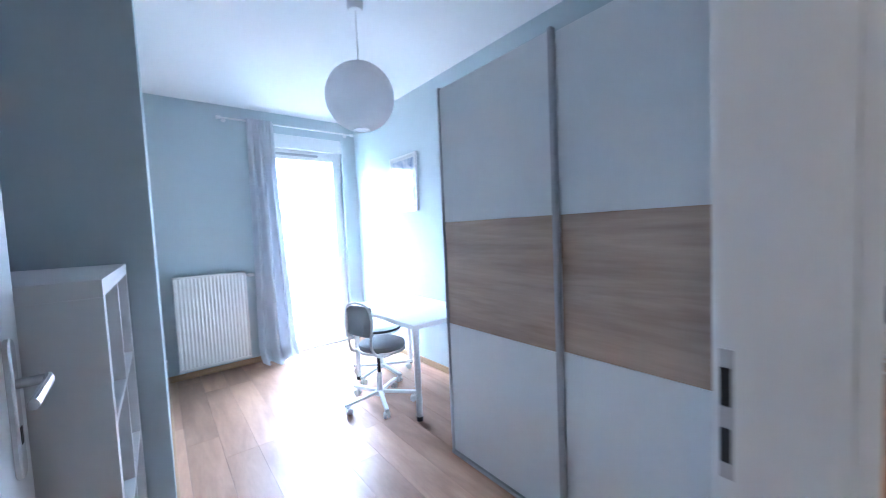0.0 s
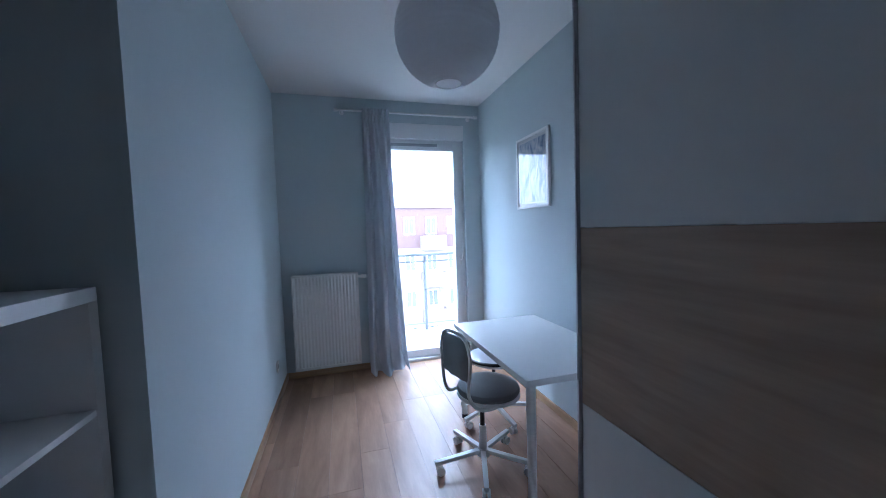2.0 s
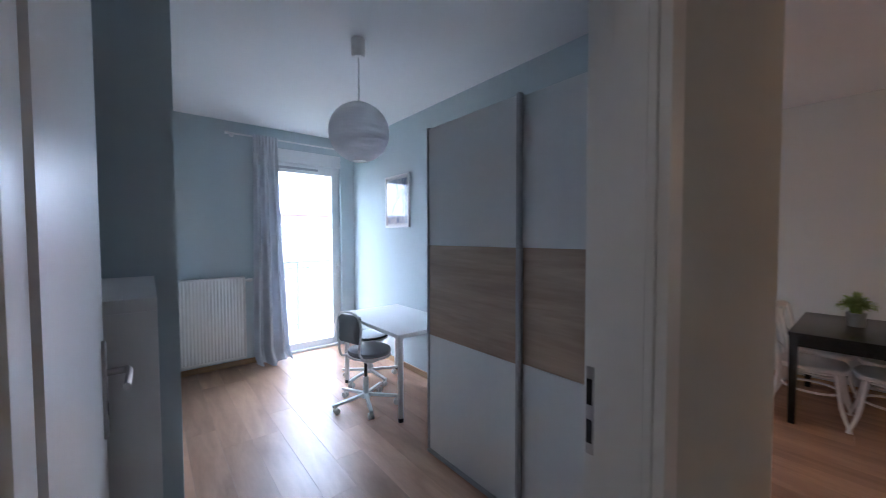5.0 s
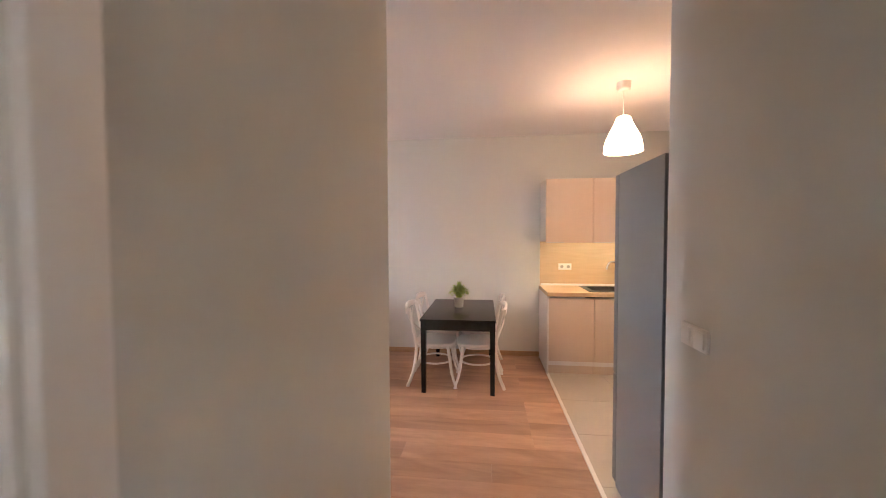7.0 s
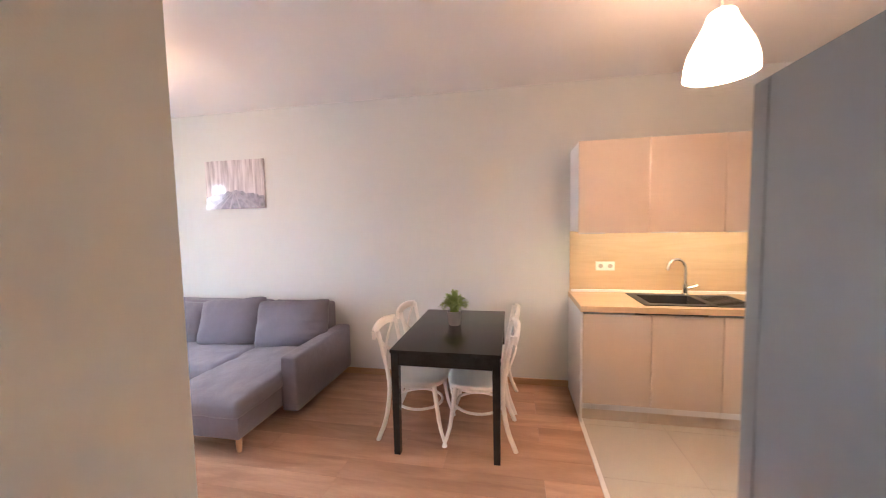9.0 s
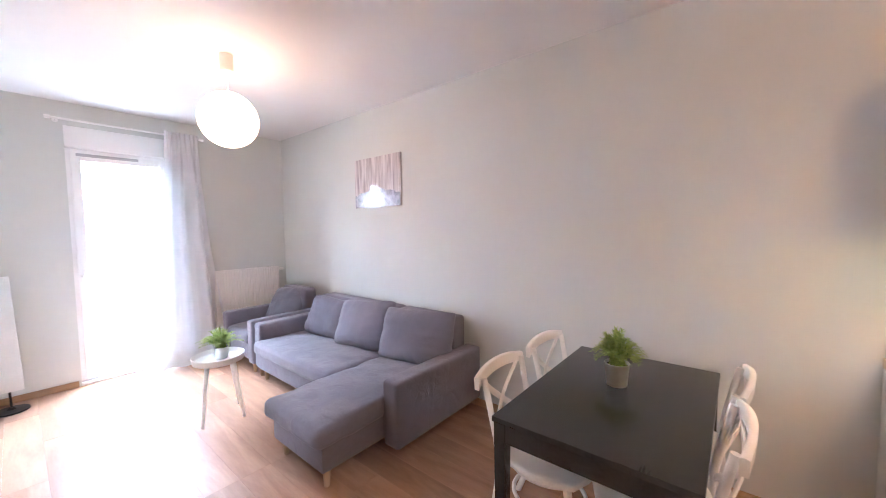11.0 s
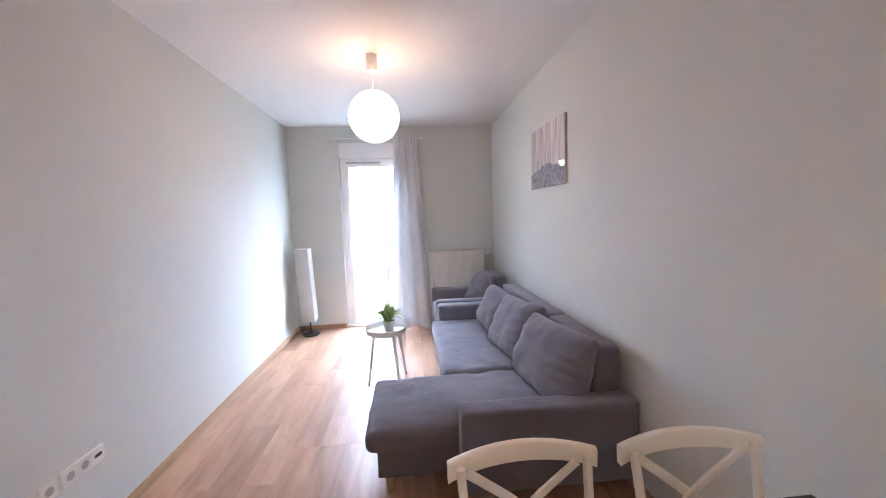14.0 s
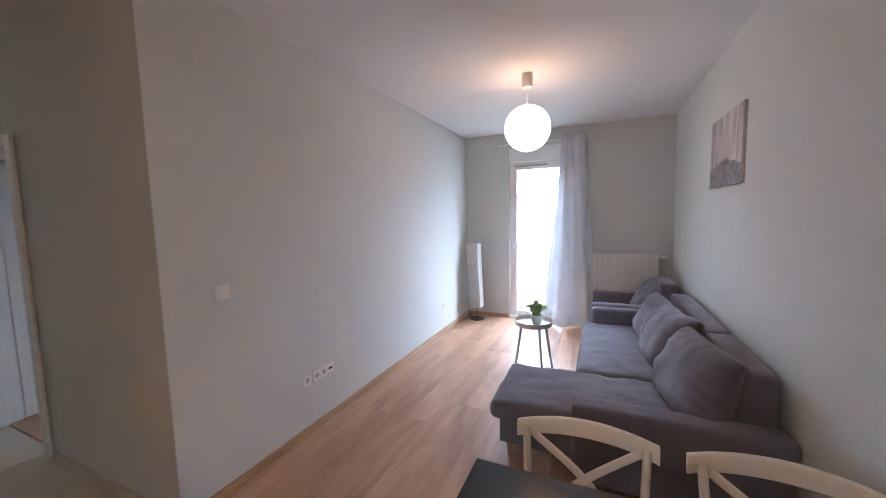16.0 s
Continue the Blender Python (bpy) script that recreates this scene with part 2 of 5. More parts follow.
LEAF.node_tree.links.new(leaf_ramp.outputs[0], LEAF.node_tree.nodes["Principled BSDF"].inputs["Base Color"])
LEAF.node_tree.links.new(leaf_ramp.outputs[0], LEAF.node_tree.nodes["Translucent BSDF"].inputs[0])
ZINC = material("galvanised_pot", (0.60, 0.61, 0.60), 0.3, 0.78, vary=0.12, scale=14)
SOIL = material("soil", (0.03, 0.022, 0.016), 0.95, vary=0.3, scale=60)
GLASS = glass_material("window_glass")
PICTURE_GLASS = glass_material("picture_glass", ior=1.27)
SINK = material("black_granite_sink", (0.022, 0.022, 0.024), 0.45, vary=0.2, scale=90)
FACADE_TOP = material("pinkish_render", (0.15, 0.098, 0.092), 0.9, vary=0.08, scale=0.4, bump=0.1, bump_scale=30)
FACADE_LOW = material("pale_render", (0.29, 0.24, 0.23), 0.9, vary=0.06, scale=0.4)
CONCRETE = material("balcony_concrete", (0.55, 0.55, 0.54), 0.85, vary=0.08, scale=3)
GROUND = material("ground_grass", (0.10, 0.13, 0.06), 0.95, vary=0.3, scale=0.3)
PANE_DARK = material("far_window_pane", (0.12, 0.12, 0.125), 0.2, vary=0.2, scale=0.8)
RED_BLIND = material("red_blind", (0.45, 0.12, 0.16), 0.8, vary=0.05)
RAIL = material("painted_rail", (0.20, 0.20, 0.205), 0.4, 0.4, vary=0.05)


# ---- shapes ----
def box(bm, x0, x1, y0, y1, z0, z1, bevel=0.0, segments=2):
    made = bmesh.ops.create_cube(bm, size=1.0, matrix=Matrix.Translation(((x0 + x1) / 2, (y0 + y1) / 2, (z0 + z1) / 2)) @ Matrix.Diagonal((x1 - x0, y1 - y0, z1 - z0, 1)))
    if bevel:
        edges = list({e for v in made["verts"] for e in v.link_edges})
        bmesh.ops.bevel(bm, geom=edges, offset=bevel, segments=segments, affect="EDGES", profile=0.7)
    return bm


def rod(bm, a, b, r0, r1=None, segments=14):
    a, b = Vector(a), Vector(b)
    d = b - a
    m = Matrix.Translation((a + b) / 2) @ d.to_track_quat("Z", "Y").to_matrix().to_4x4()
    bmesh.ops.create_cone(bm, cap_ends=True, segments=segments, radius1=r0, radius2=r0 if r1 is None else r1, depth=d.length, matrix=m)
    return bm


def tube(bm, points, radii, segments=10, flat=1.0, closed=False):
    """Sweeps a round (or flattened) section along points."""
    pts = [Vector(p) for p in points]
    if not isinstance(radii, (list, tuple)):
        radii = [radii] * len(pts)
    rings = []
    last = None
    for i, p in enumerate(pts):
        if closed:
            d = pts[(i + 1) % len(pts)] - pts[i - 1]
        else:
            d = pts[min(i + 1, len(pts) - 1)] - pts[max(i - 1, 0)]
        d.normalize()
        ref = last if last is not None else (Vector((0, 0, 1)) if abs(d.z) < 0.9 else Vector((0, 1, 0)))
        side = (ref - d * ref.dot(d)).normalized()
        last = side
        up = d.cross(side)
        ring = []
        for k in range(segments):
            a = 2 * math.pi * k / segments
            ring.append(bm.verts.new(p + side * math.cos(a) * radii[i] + up * math.sin(a) * radii[i] * flat))
        rings.append(ring)
    n = len(rings)
    for i in range(n if closed else n - 1):
        r, q = rings[i], rings[(i + 1) % n]
        for k in range(segments):
            bm.faces.new((r[k], r[(k + 1) % segments], q[(k + 1) % segments], q[k]))
    if not closed:
        bm.faces.new(list(reversed(rings[0])))
        bm.faces.new(rings[-1])
    return bm


def curve_points(keys, steps=8):
    """A smooth line through the keys."""
    k = [Vector(p) for p in keys]
    k = [k[0] * 2 - k[1]] + k + [k[-1] * 2 - k[-2]]
    out = []
    for i in range(1, len(k) - 2):
        for s in range(steps):
            t = s / steps
            a, b, c, d = k[i - 1], k[i], k[i + 1], k[i + 2]
            out.append(0.5 * ((2 * b) + (c - a) * t + (2 * a - 5 * b + 4 * c - d) * t * t + (3 * b - a - 3 * c + d) * t ** 3))
    out.append(k[-2])
    return out


def lathe(bm, profile, centre=(0, 0, 0), segments=32):
    """Turns (radius, height) pairs round the upright axis."""
    rings = []
    for r, z in profile:
        rings.append([bm.verts.new((centre[0] + r * math.cos(2 * math.pi * k / segments), centre[1] + r * math.sin(2 * math.pi * k / segments), centre[2] + z)) for k in range(segments)])
    for a, b in zip(rings, rings[1:]):
        for k in range(segments):
            bm.faces.new((a[k], a[(k + 1) % segments], b[(k + 1) % segments], b[k]))
    return bm


def soft_box(bm, x0, x1, y0, y1, z0, z1, r=0.05, puff=0.0, cuts=14, crease=0.0, seed=0):
    """An upholstered block with round edges, a crown on top and faint creases."""
    c = Vector(((x0 + x1) / 2, (y0 + y1) / 2, (z0 + z1) / 2))
    h = Vector(((x1 - x0) / 2, (y1 - y0) / 2, (z1 - z0) / 2))
    made = bmesh.ops.create_cube(bm, size=2.0)
    edges = list({e for v in made["verts"] for e in v.link_edges})
    bmesh.ops.subdivide_edges(bm, edges=edges, cuts=cuts, use_grid_fill=True)
    fresh = [v for v in bm.verts if not v.tag]
    r = min(r, *h)
    for v in fresh:
        v.tag = True
        u = v.co.copy()
        p = Vector([math.copysign(h[i] * (1 - (1 - abs(u[i])) ** 1.35), u[i]) for i in range(3)])
        inner = Vector([max(-h[i] + r, min(h[i] - r, p[i])) for i in range(3)])
        d = p - inner
        if d.length > 1e-9:
            p = inner + d.normalized() * r if d.length > r * 0.999 or sum(abs(k) > 1e-9 for k in d) > 1 else p
        crown = (1 - u.x * u.x) * (1 - u.y * u.y)
        if u.z > 0:
            p.z += puff * crown * u.z
        if crease:
            p += Vector((0, 0, 1)) * crease * noise.noise((p + c) * 7 + Vector((seed, 0, 0))) + (d.normalized() * crease * 0.7 * noise.noise((p + c) * 12 + Vector((0, seed, 0))) if d.length else Vector())
        v.co = c + p
    return bm


def pillow(bm, w, h, d, seed=0, n=30):
    """A stuffed cushion in its own upright plane: w across x, h up z, d thick along y; soft corners, wrinkles running in from the seam."""
    for side in (1, -1):
        grid = []
        for i in range(n + 1):
            row = []
            for j in range(n + 1):
                u, v = math.sin(math.pi / 2 * (2 * i / n - 1)), math.sin(math.pi / 2 * (2 * j / n - 1))
                bulge = ((1 - abs(u) ** 3.8) * (1 - abs(v) ** 3.8)) ** 0.5
                corner = 1 - 0.02 * (1 - min(abs(u), abs(v)) ** 2) - 0.045 * (abs(u) * abs(v)) ** 5
                wave = 1 - 0.05 * noise.noise((u * 1.7 + seed, v * 1.7, 9.0))
                wrinkle = 0.04 * bulge * (abs(v) ** 2 * noise.noise((u * 7 + seed, v * 1.2, side)) + abs(u) ** 2 * noise.noise((u * 1.2, v * 7 + seed, side + 4)))
                dent = 0.012 * bulge * noise.noise((u * 2.6 + seed, v * 2.6, 3.0 + side))
                y = side * ((d / 2) * bulge * (1 + 0.14 * noise.noise((u * 1.3 + seed, v * 1.3, side)) - 0.12 * v) + wrinkle + dent)
                row.append(bm.verts.new((u * w / 2 * corner * wave, y, h / 2 + v * h / 2 * corner * wave)))
            grid.append(row)
        for i in range(n):
            for j in range(n):
                f = (grid[i][j], grid[i + 1][j], grid[i + 1][j + 1], grid[i][j + 1])
                bm.faces.new(f if side < 0 else tuple(reversed(f)))
    bmesh.ops.remove_doubles(bm, verts=list(bm.verts), dist=0.0005)
    return bm


def mesh_of(name, bm, mat, angle=35):
    me = bpy.data.meshes.new(name)
    bm.normal_update()
    bm.to_mesh(me)
    bm.free()
    me.materials.append(mat)
    me.polygons.foreach_set("use_smooth", [True] * len(me.polygons))
    me.set_sharp_from_angle(angle=radians(angle))
    return me


def part(name, bm, mat, parent, label="", angle=35):
    ob = new(name, mesh_of(name, bm, mat, angle))
    ob.parent = parent
    return tagged(ob, label)


def thing(name, place, label, category, turn=0.0, group="", kind=""):
    ob = new(name)
    ob.empty_display_size = 0.1
    ob.matrix_basis = pose(*place, 0, 0, turn)
    return tagged(ob, label, category, group, kind)


def solid(name, bm, mat, label="", category="", kind="", group="", angle=35):
    return tagged(new(name, mesh_of(name, bm, mat, angle)), label, category, group, kind)


def block(name, mat, *boxes, kind="structure", label="", bevel=0.0):
    bm = bmesh.new()
    for b in boxes:
        box(bm, *b, bevel=bevel)
    return solid(name, bm, mat, label, kind=kind)


B = bmesh.new

# ---- the large structure ----
NORTH, OUTER, TOP, SKY_TOP = 4.71, 5.0, 2.855, 3.1
EAST, LIV_W, BED_E, BED_W, NICHE_W = 5.685, 2.818, 2.735, 0.575, 0.07
HALL_N, BED_S, HALL_S, NICHE_N = 0.250, 0.388, -1.03, 2.13
DOOR_L, DOOR_R, DOOR_H = 0.395, 1.288, 2.13
KIT_W, KIT_S, HALL_W = 2.585, -2.95, -0.9
LWIN = (3.51, 4.38)
BWIN = (1.62, 2.55)
WIN_TOP = 2.63

# facade wall: bedroom stretch and living stretch, with the two balcony doors cut out
block("wall_north_bedroom", WALL_BED, (NICHE_W - 0.2, BWIN[0], NORTH, OUTER, 0, TOP), (BWIN[1], BED_E + 0.04, NORTH, OUTER, 0, TOP), (BWIN[0], BWIN[1], NORTH, OUTER, WIN_TOP, TOP))
block("wall_north_living", WALL_LIVING, (BED_E + 0.04, LWIN[0], NORTH, OUTER, 0, TOP), (LWIN[1], EAST + 0.2, NORTH, OUTER, 0, TOP), (LWIN[0], LWIN[1], NORTH, OUTER, WIN_TOP, TOP))
block("wall_partition_bedroom_side", WALL_BED, (BED_E, BED_E + 0.045, BED_S, NORTH, 0, TOP))
block("wall_partition_living_side", WALL_LIVING, (BED_E + 0.045, LIV_W, HALL_N, NORTH, 0, TOP), bevel=0.0)
block("wall_east", WALL_LIVING, (EAST, EAST + 0.2, KIT_S - 0.2, NORTH, 0, TOP))
block("wall_west_bedroom", WALL_BED, (NICHE_W - 0.2, BED_W, NICHE_N, NORTH, 0, TOP))
block("wall_niche", WALL_BED, (NICHE_W - 0.2, NICHE_W, BED_S, NICHE_N, 0, TOP))
block("wall_hall_north", WALL_LIVING, (HALL_W, DOOR_L - 0.03, HALL_N, BED_S - 0.06, 0, TOP), (DOOR_R + 0.03, BED_E + 0.045, HALL_N, BED_S - 0.06, 0, TOP), (DOOR_L - 0.03, DOOR_R + 0.03, HALL_N, BED_S - 0.06, DOOR_H + 0.03, TOP))
block("wall_bedroom_south", WALL_BED, (NICHE_W, DOOR_L - 0.03, BED_S - 0.06, BED_S, 0, TOP), (DOOR_R + 0.03, BED_E, BED_S - 0.06, BED_S, 0, TOP), (DOOR_L - 0.03, DOOR_R + 0.03, BED_S - 0.06, BED_S, DOOR_H + 0.03, TOP))
DOOR2 = (0.78, 1.62)
block("wall_hall_south", WALL_LIVING, (HALL_W, DOOR2[0], HALL_S - 0.12, HALL_S, 0, TOP), (DOOR2[1], KIT_W, HALL_S - 0.12, HALL_S, 0, TOP), (DOOR2[0], DOOR2[1], HALL_S - 0.12, HALL_S, DOOR_H + 0.03, TOP))
block("wall_kitchen_west", WALL_LIVING, (KIT_W - 0.12, KIT_W, KIT_S, HALL_S - 0.12, 0, TOP))
block("wall_kitchen_south", WALL_LIVING, (KIT_W - 0.12, EAST, KIT_S - 0.2, KIT_S, 0, TOP))
block("wall_hall_west", WALL_LIVING, (HALL_W - 0.15, HALL_W, HALL_S - 0.12, HALL_N + 0.1, 0, TOP))
block("wall_closet_behind_door", WALL_LIVING, (HALL_W, KIT_W - 0.12, HALL_S - 0.5, HALL_S - 0.4, 0, TOP))
block("ceiling", CEILING, (HALL_W - 0.15, EAST + 0.2, KIT_S - 0.2, OUTER, TOP, SKY_TOP))
block("ceiling_hall", CEILING, (HALL_W, LIV_W - 0.01, HALL_S, HALL_N, TOP - 0.03, TOP - 0.002))
block("subfloor", SUBFLOOR, (HALL_W - 0.15, EAST + 0.2, KIT_S - 0.2, OUTER, -0.25, -0.012))


def skirting(name, runs):
    """Skirting boards: (x0, x1, y0, y1) strips, 62 mm high, with a rounded top edge."""
    base = thing(name, (0, 0, 0), "light oak skirting board along the wall foot", "skirting", kind="structure")
    for x0, x1, y0, y1 in runs:
        bm = B()
        box(bm, x0, x1, y0, y1, 0, 0.062, 0.004)
        part("board", bm, SKIRT_WOOD_X if x1 - x0 > y1 - y0 else SKIRT_WOOD, base)


D = 0.016
skirting("baseboard_living", [(KIT_W, LIV_W + D, HALL_N - D, HALL_N), (LIV_W, LIV_W + D, HALL_N, NORTH), (LIV_W + D, LWIN[0] - 0.02, NORTH - D, NORTH), (LWIN[1] + 0.02, EAST - D, NORTH - D, NORTH), (EAST - D, EAST, -0.97, NORTH),
                              ])
hall_skirting = thing("baseboard_hall", (0, 0, 0), "beige tile skirting along the hall walls", "skirting", kind="structure")
for q in ((DOOR_R + 0.1, KIT_W, HALL_N - 0.01, HALL_N, 0, 0.07), (1.72, KIT_W, HALL_S, HALL_S + 0.01, 0, 0.07)):
    bm = B()
    box(bm, *q, bevel=0.002)
    part("tile_strip", bm, TILE, hall_skirting)
skirting("baseboard_bedroom", [(BED_W, BED_W + D, NICHE_N, NORTH), (BED_W + D, BWIN[0] - 0.02, NORTH - D, NORTH), (BWIN[1] + 0.02, BED_E - D, NORTH - D, NORTH), (BED_E - D, BED_E, 1.98, NORTH), (NICHE_W, BED_W, NICHE_N - D, NICHE_N), (NICHE_W, NICHE_W + D, BED_S, NICHE_N - D)])


# ---- balcony doors ----
def balcony_door(name, x0, x1, box_z, handle_x):
    """A white framed balcony door with a roller shutter box above it, set in the facade."""
    w = thing(name, ((x0 + x1) / 2, NORTH, 0), "white plastic balcony door with shutter box and clear glass", "balcony door", kind="structure")
    cx = (x0 + x1) / 2
    a, b = x0 - cx, x1 - cx
    bm = B()
    box(bm, a, b, 0.012, 0.2, box_z, WIN_TOP, 0.006)
    part("shutter_box", bm, FRAME_WHITE, w)
    bm = B()
    box(bm, a + 0.08, b - 0.3, 0.05, 0.075, box_z - 0.075, box_z - 0.045, 0.004)
    part("air_vent", bm, ALU, w)
    f = 0.05
    bm = B()
    for q in ((a, a + f, 0.07, 0.15, 0.0, box_z), (b - f, b, 0.07, 0.15, 0.0, box_z), (a + f, b - f, 0.07, 0.15, box_z - f, box_z), (a + f, b - f, 0.07, 0.15, 0.0, 0.035)):
        box(bm, *q, bevel=0.004)
    part("window_frame", bm, FRAME_WHITE, w)
    s = 0.075
    bm = B()
    i, j, k = a + f - 0.01, b - f + 0.01, box_z - f + 0.01
    for q in ((i, i + s, 0.055, 0.135, 0.03, k), (j - s, j, 0.055, 0.135, 0.03, k), (i + s, j - s, 0.055, 0.135, k - s, k), (i + s, j - s, 0.055, 0.135, 0.03, 0.03 + s + 0.01)):
        box(bm, *q, bevel=0.006)
    sash = part("sash", bm, FRAME_WHITE, w)
    bm = B()
    box(bm, i + s - 0.004, j - s + 0.004, 0.09, 0.096, 0.1, k - s + 0.004)
    pane = part("pane", bm, GLASS, sash, "clear glass pane")
    pane.visible_shadow = False
    bm = B()
    hx = handle_x - cx
    box(bm, hx - 0.014, hx + 0.014, 0.043, 0.056, 1.06, 1.14, 0.004)
    tube(bm, curve_points([(hx, 0.05, 1.12), (hx, 0.005, 1.12), (hx + 0.01, 0.0, 1.15), (hx + 0.03, 0.0, 1.24)], 5), 0.009)
    part("handle", bm, WHITE_PLASTIC, sash)
    bm = B()
    box(bm, a - 0.0, b + 0.0, 0.0, 0.068, 0.0, 0.03, 0.003)
    part("threshold", bm, FRAME_WHITE, w)
    return w


balcony_door("window_1", BWIN[0], BWIN[1], 2.47, 2.49)
balcony_door("window_2", LWIN[0], LWIN[1], 2.42, 3.575)


# ---- inner doors ----
def door_frame(parent, x0, x1, y_front, y_back, height):
    """White lining and flat architraves of a door opening that runs along x."""
    bm = B()
    for q in ((x0 - 0.03, x0, y_front, y_back, 0, height), (x1, x1 + 0.03, y_front, y_back, 0, height), (x0 - 0.03, x1 + 0.03, y_front, y_back, height, height + 0.03)):
        box(bm, *q, bevel=0.003)
    part("lining", bm, WHITE, parent)
    for y0, y1 in ((y_front - 0.024, y_front - 0.001), (y_back + 0.001, y_back + 0.012)):
        bm = B()
        for q in ((x0 - 0.09, x0 - 0.012, y0, y1, 0, height + 0.08), (x1 + 0.012, x1 + 0.09, y0, y1, 0, height + 0.08), (x0 - 0.012, x1 + 0.012, y0, y1, height + 0.012, height + 0.08)):
            box(bm, *q, bevel=0.003)
        part("architrave", bm, WHITE, parent)


door1 = thing("door_1", (0, 0, 0), "white bedroom door standing open with satin steel handle", "door", kind="structure")
door_frame(door1, DOOR_L, DOOR_R, HALL_N - 0.004, BED_S + 0.004, DOOR_H)
bm = B()
box(bm, DOOR_R - 0.004, DOOR_R, HALL_N + 0.012, HALL_N + 0.085, 0, DOOR_H - 0.0, 0.0015)
box(bm, DOOR_L, DOOR_L + 0.012, HALL_N + 0.02, HALL_N + 0.07, 0, DOOR_H - 0.0, 0.002)
part("door_stop", bm, WHITE, door1)
bm = B()
box(bm, DOOR_R - 0.003, DOOR_R + 0.001, 0.371, 0.3905, 0.99, 1.205, 0.001)
strike = part("strike_plate", bm, STEEL, door1, "steel strike plate with two latch slots")
bm = B()
box(bm, DOOR_R - 0.005, DOOR_R - 0.0025, 0.375, 0.3885, 1.112, 1.175)
box(bm, DOOR_R - 0.005, DOOR_R - 0.0025, 0.375, 0.3885, 1.018, 1.075)
part("latch_slot", bm, DARK_HOLE, strike)
leaf_turn = 91.9
LEAF_POSE = pose(DOOR_L + 0.004, 0.405, 0, 0, 0, leaf_turn)
bm = B()
box(bm, 0.0, 0.84, 0.0, 0.04, 0.008, DOOR_H - 0.006, 0.003)
bmesh.ops.transform(bm, matrix=LEAF_POSE, verts=list(bm.verts))
leaf = part("leaf", bm, WHITE, door1)
for side, y in ((1, 0.04), (-1, 0.0)):
    bm = B()
    rim = [(0.75 + 0.021 * math.cos(radians(a)), (1.244 if a < 180 else 1.041) + 0.021 * math.sin(radians(a))) for a in range(0, 360, 15)]
    faces = [[bm.verts.new((px, y + side * d, pz)) for px, pz in rim] for d in (0.0, 0.006)]
    faces.append([bm.verts.new((0.75 + (px - 0.75) * 0.88, y + side * 0.008, 1.1425 + (pz - 1.1425) * 0.98)) for px, pz in rim])
    for ring, following in zip(faces, faces[1:]):
        for k in range(len(rim)):
            bm.faces.new((ring[k], ring[(k + 1) % len(rim)], following[(k + 1) % len(rim)], following[k]))
    bm.faces.new(faces[-1])
    bmesh.ops.recalc_face_normals(bm, faces=list(bm.faces))
    rod(bm, (0.75, y, 1.185), (0.75, y + side * 0.05, 1.185), 0.009)
    tube(bm, curve_points([(0.752, y + side * 0.045, 1.185), (0.72, y + side * 0.05, 1.187), (0.66, y + side * 0.048, 1.183), (0.625, y + side * 0.046, 1.179)], 5), 0.010, flat=0.7)
    bmesh.ops.transform(bm, matrix=LEAF_POSE, verts=list(bm.verts))
    h = part("handle", bm, STEEL, leaf, "satin steel lever on a long plate")
    bm = B()
    box(bm, 0.744, 0.756, min(y + side * 0.007, y + side * 0.009), max(y + side * 0.007, y + side * 0.009), 1.08, 1.11)
    bmesh.ops.transform(bm, matrix=LEAF_POSE, verts=list(bm.verts))
    part("keyhole", bm, DARK_HOLE, leaf)

door2 = thing("door_2", (0, 0, 0), "closed plain white door in the hall", "door", kind="structure")
door_frame(door2, DOOR2[0] + 0.03, DOOR2[1] - 0.03, HALL_S - 0.124, HALL_S + 0.004, DOOR_H)
bm = B()
box(bm, DOOR2[0] + 0.034, DOOR2[1] - 0.034, HALL_S - 0.06, HALL_S - 0.02, 0.008, DOOR_H - 0.004, 0.003)
part("leaf", bm, WHITE, door2)

# ---- bedroom ----
# sliding wardrobe
WX, WY0, WY1, WZ = 1.955, 0.43, 1.935, 2.26
wardrobe = thing("wardrobe", (WX, WY0, 0), "white sliding-door wardrobe with an oak band across both doors", "wardrobe")
WL = WY1 - WY0
bm = B()
box(bm, 0.07, BED_E - WX - 0.01, 0.0, 0.018, 0, WZ - 0.02, 0.001)
box(bm, 0.07, BED_E - WX - 0.01, WL - 0.018, WL, 0, WZ - 0.02, 0.001)
box(bm, 0.07, BED_E - WX - 0.01, 0.018, WL - 0.018, WZ - 0.045, WZ - 0.02, 0.001)
box(bm, 0.08, BED_E - WX - 0.01, 0.018, WL - 0.018, 0.0, 0.06, 0.001)
part("body", bm, PANEL_WHITE, wardrobe)
bm = B()
box(bm, BED_E - WX - 0.02, BED_E - WX - 0.011, 0.018, WL - 0.018, 0.06, WZ - 0.045)
part("back_panel", bm, PANEL_WHITE, wardrobe)
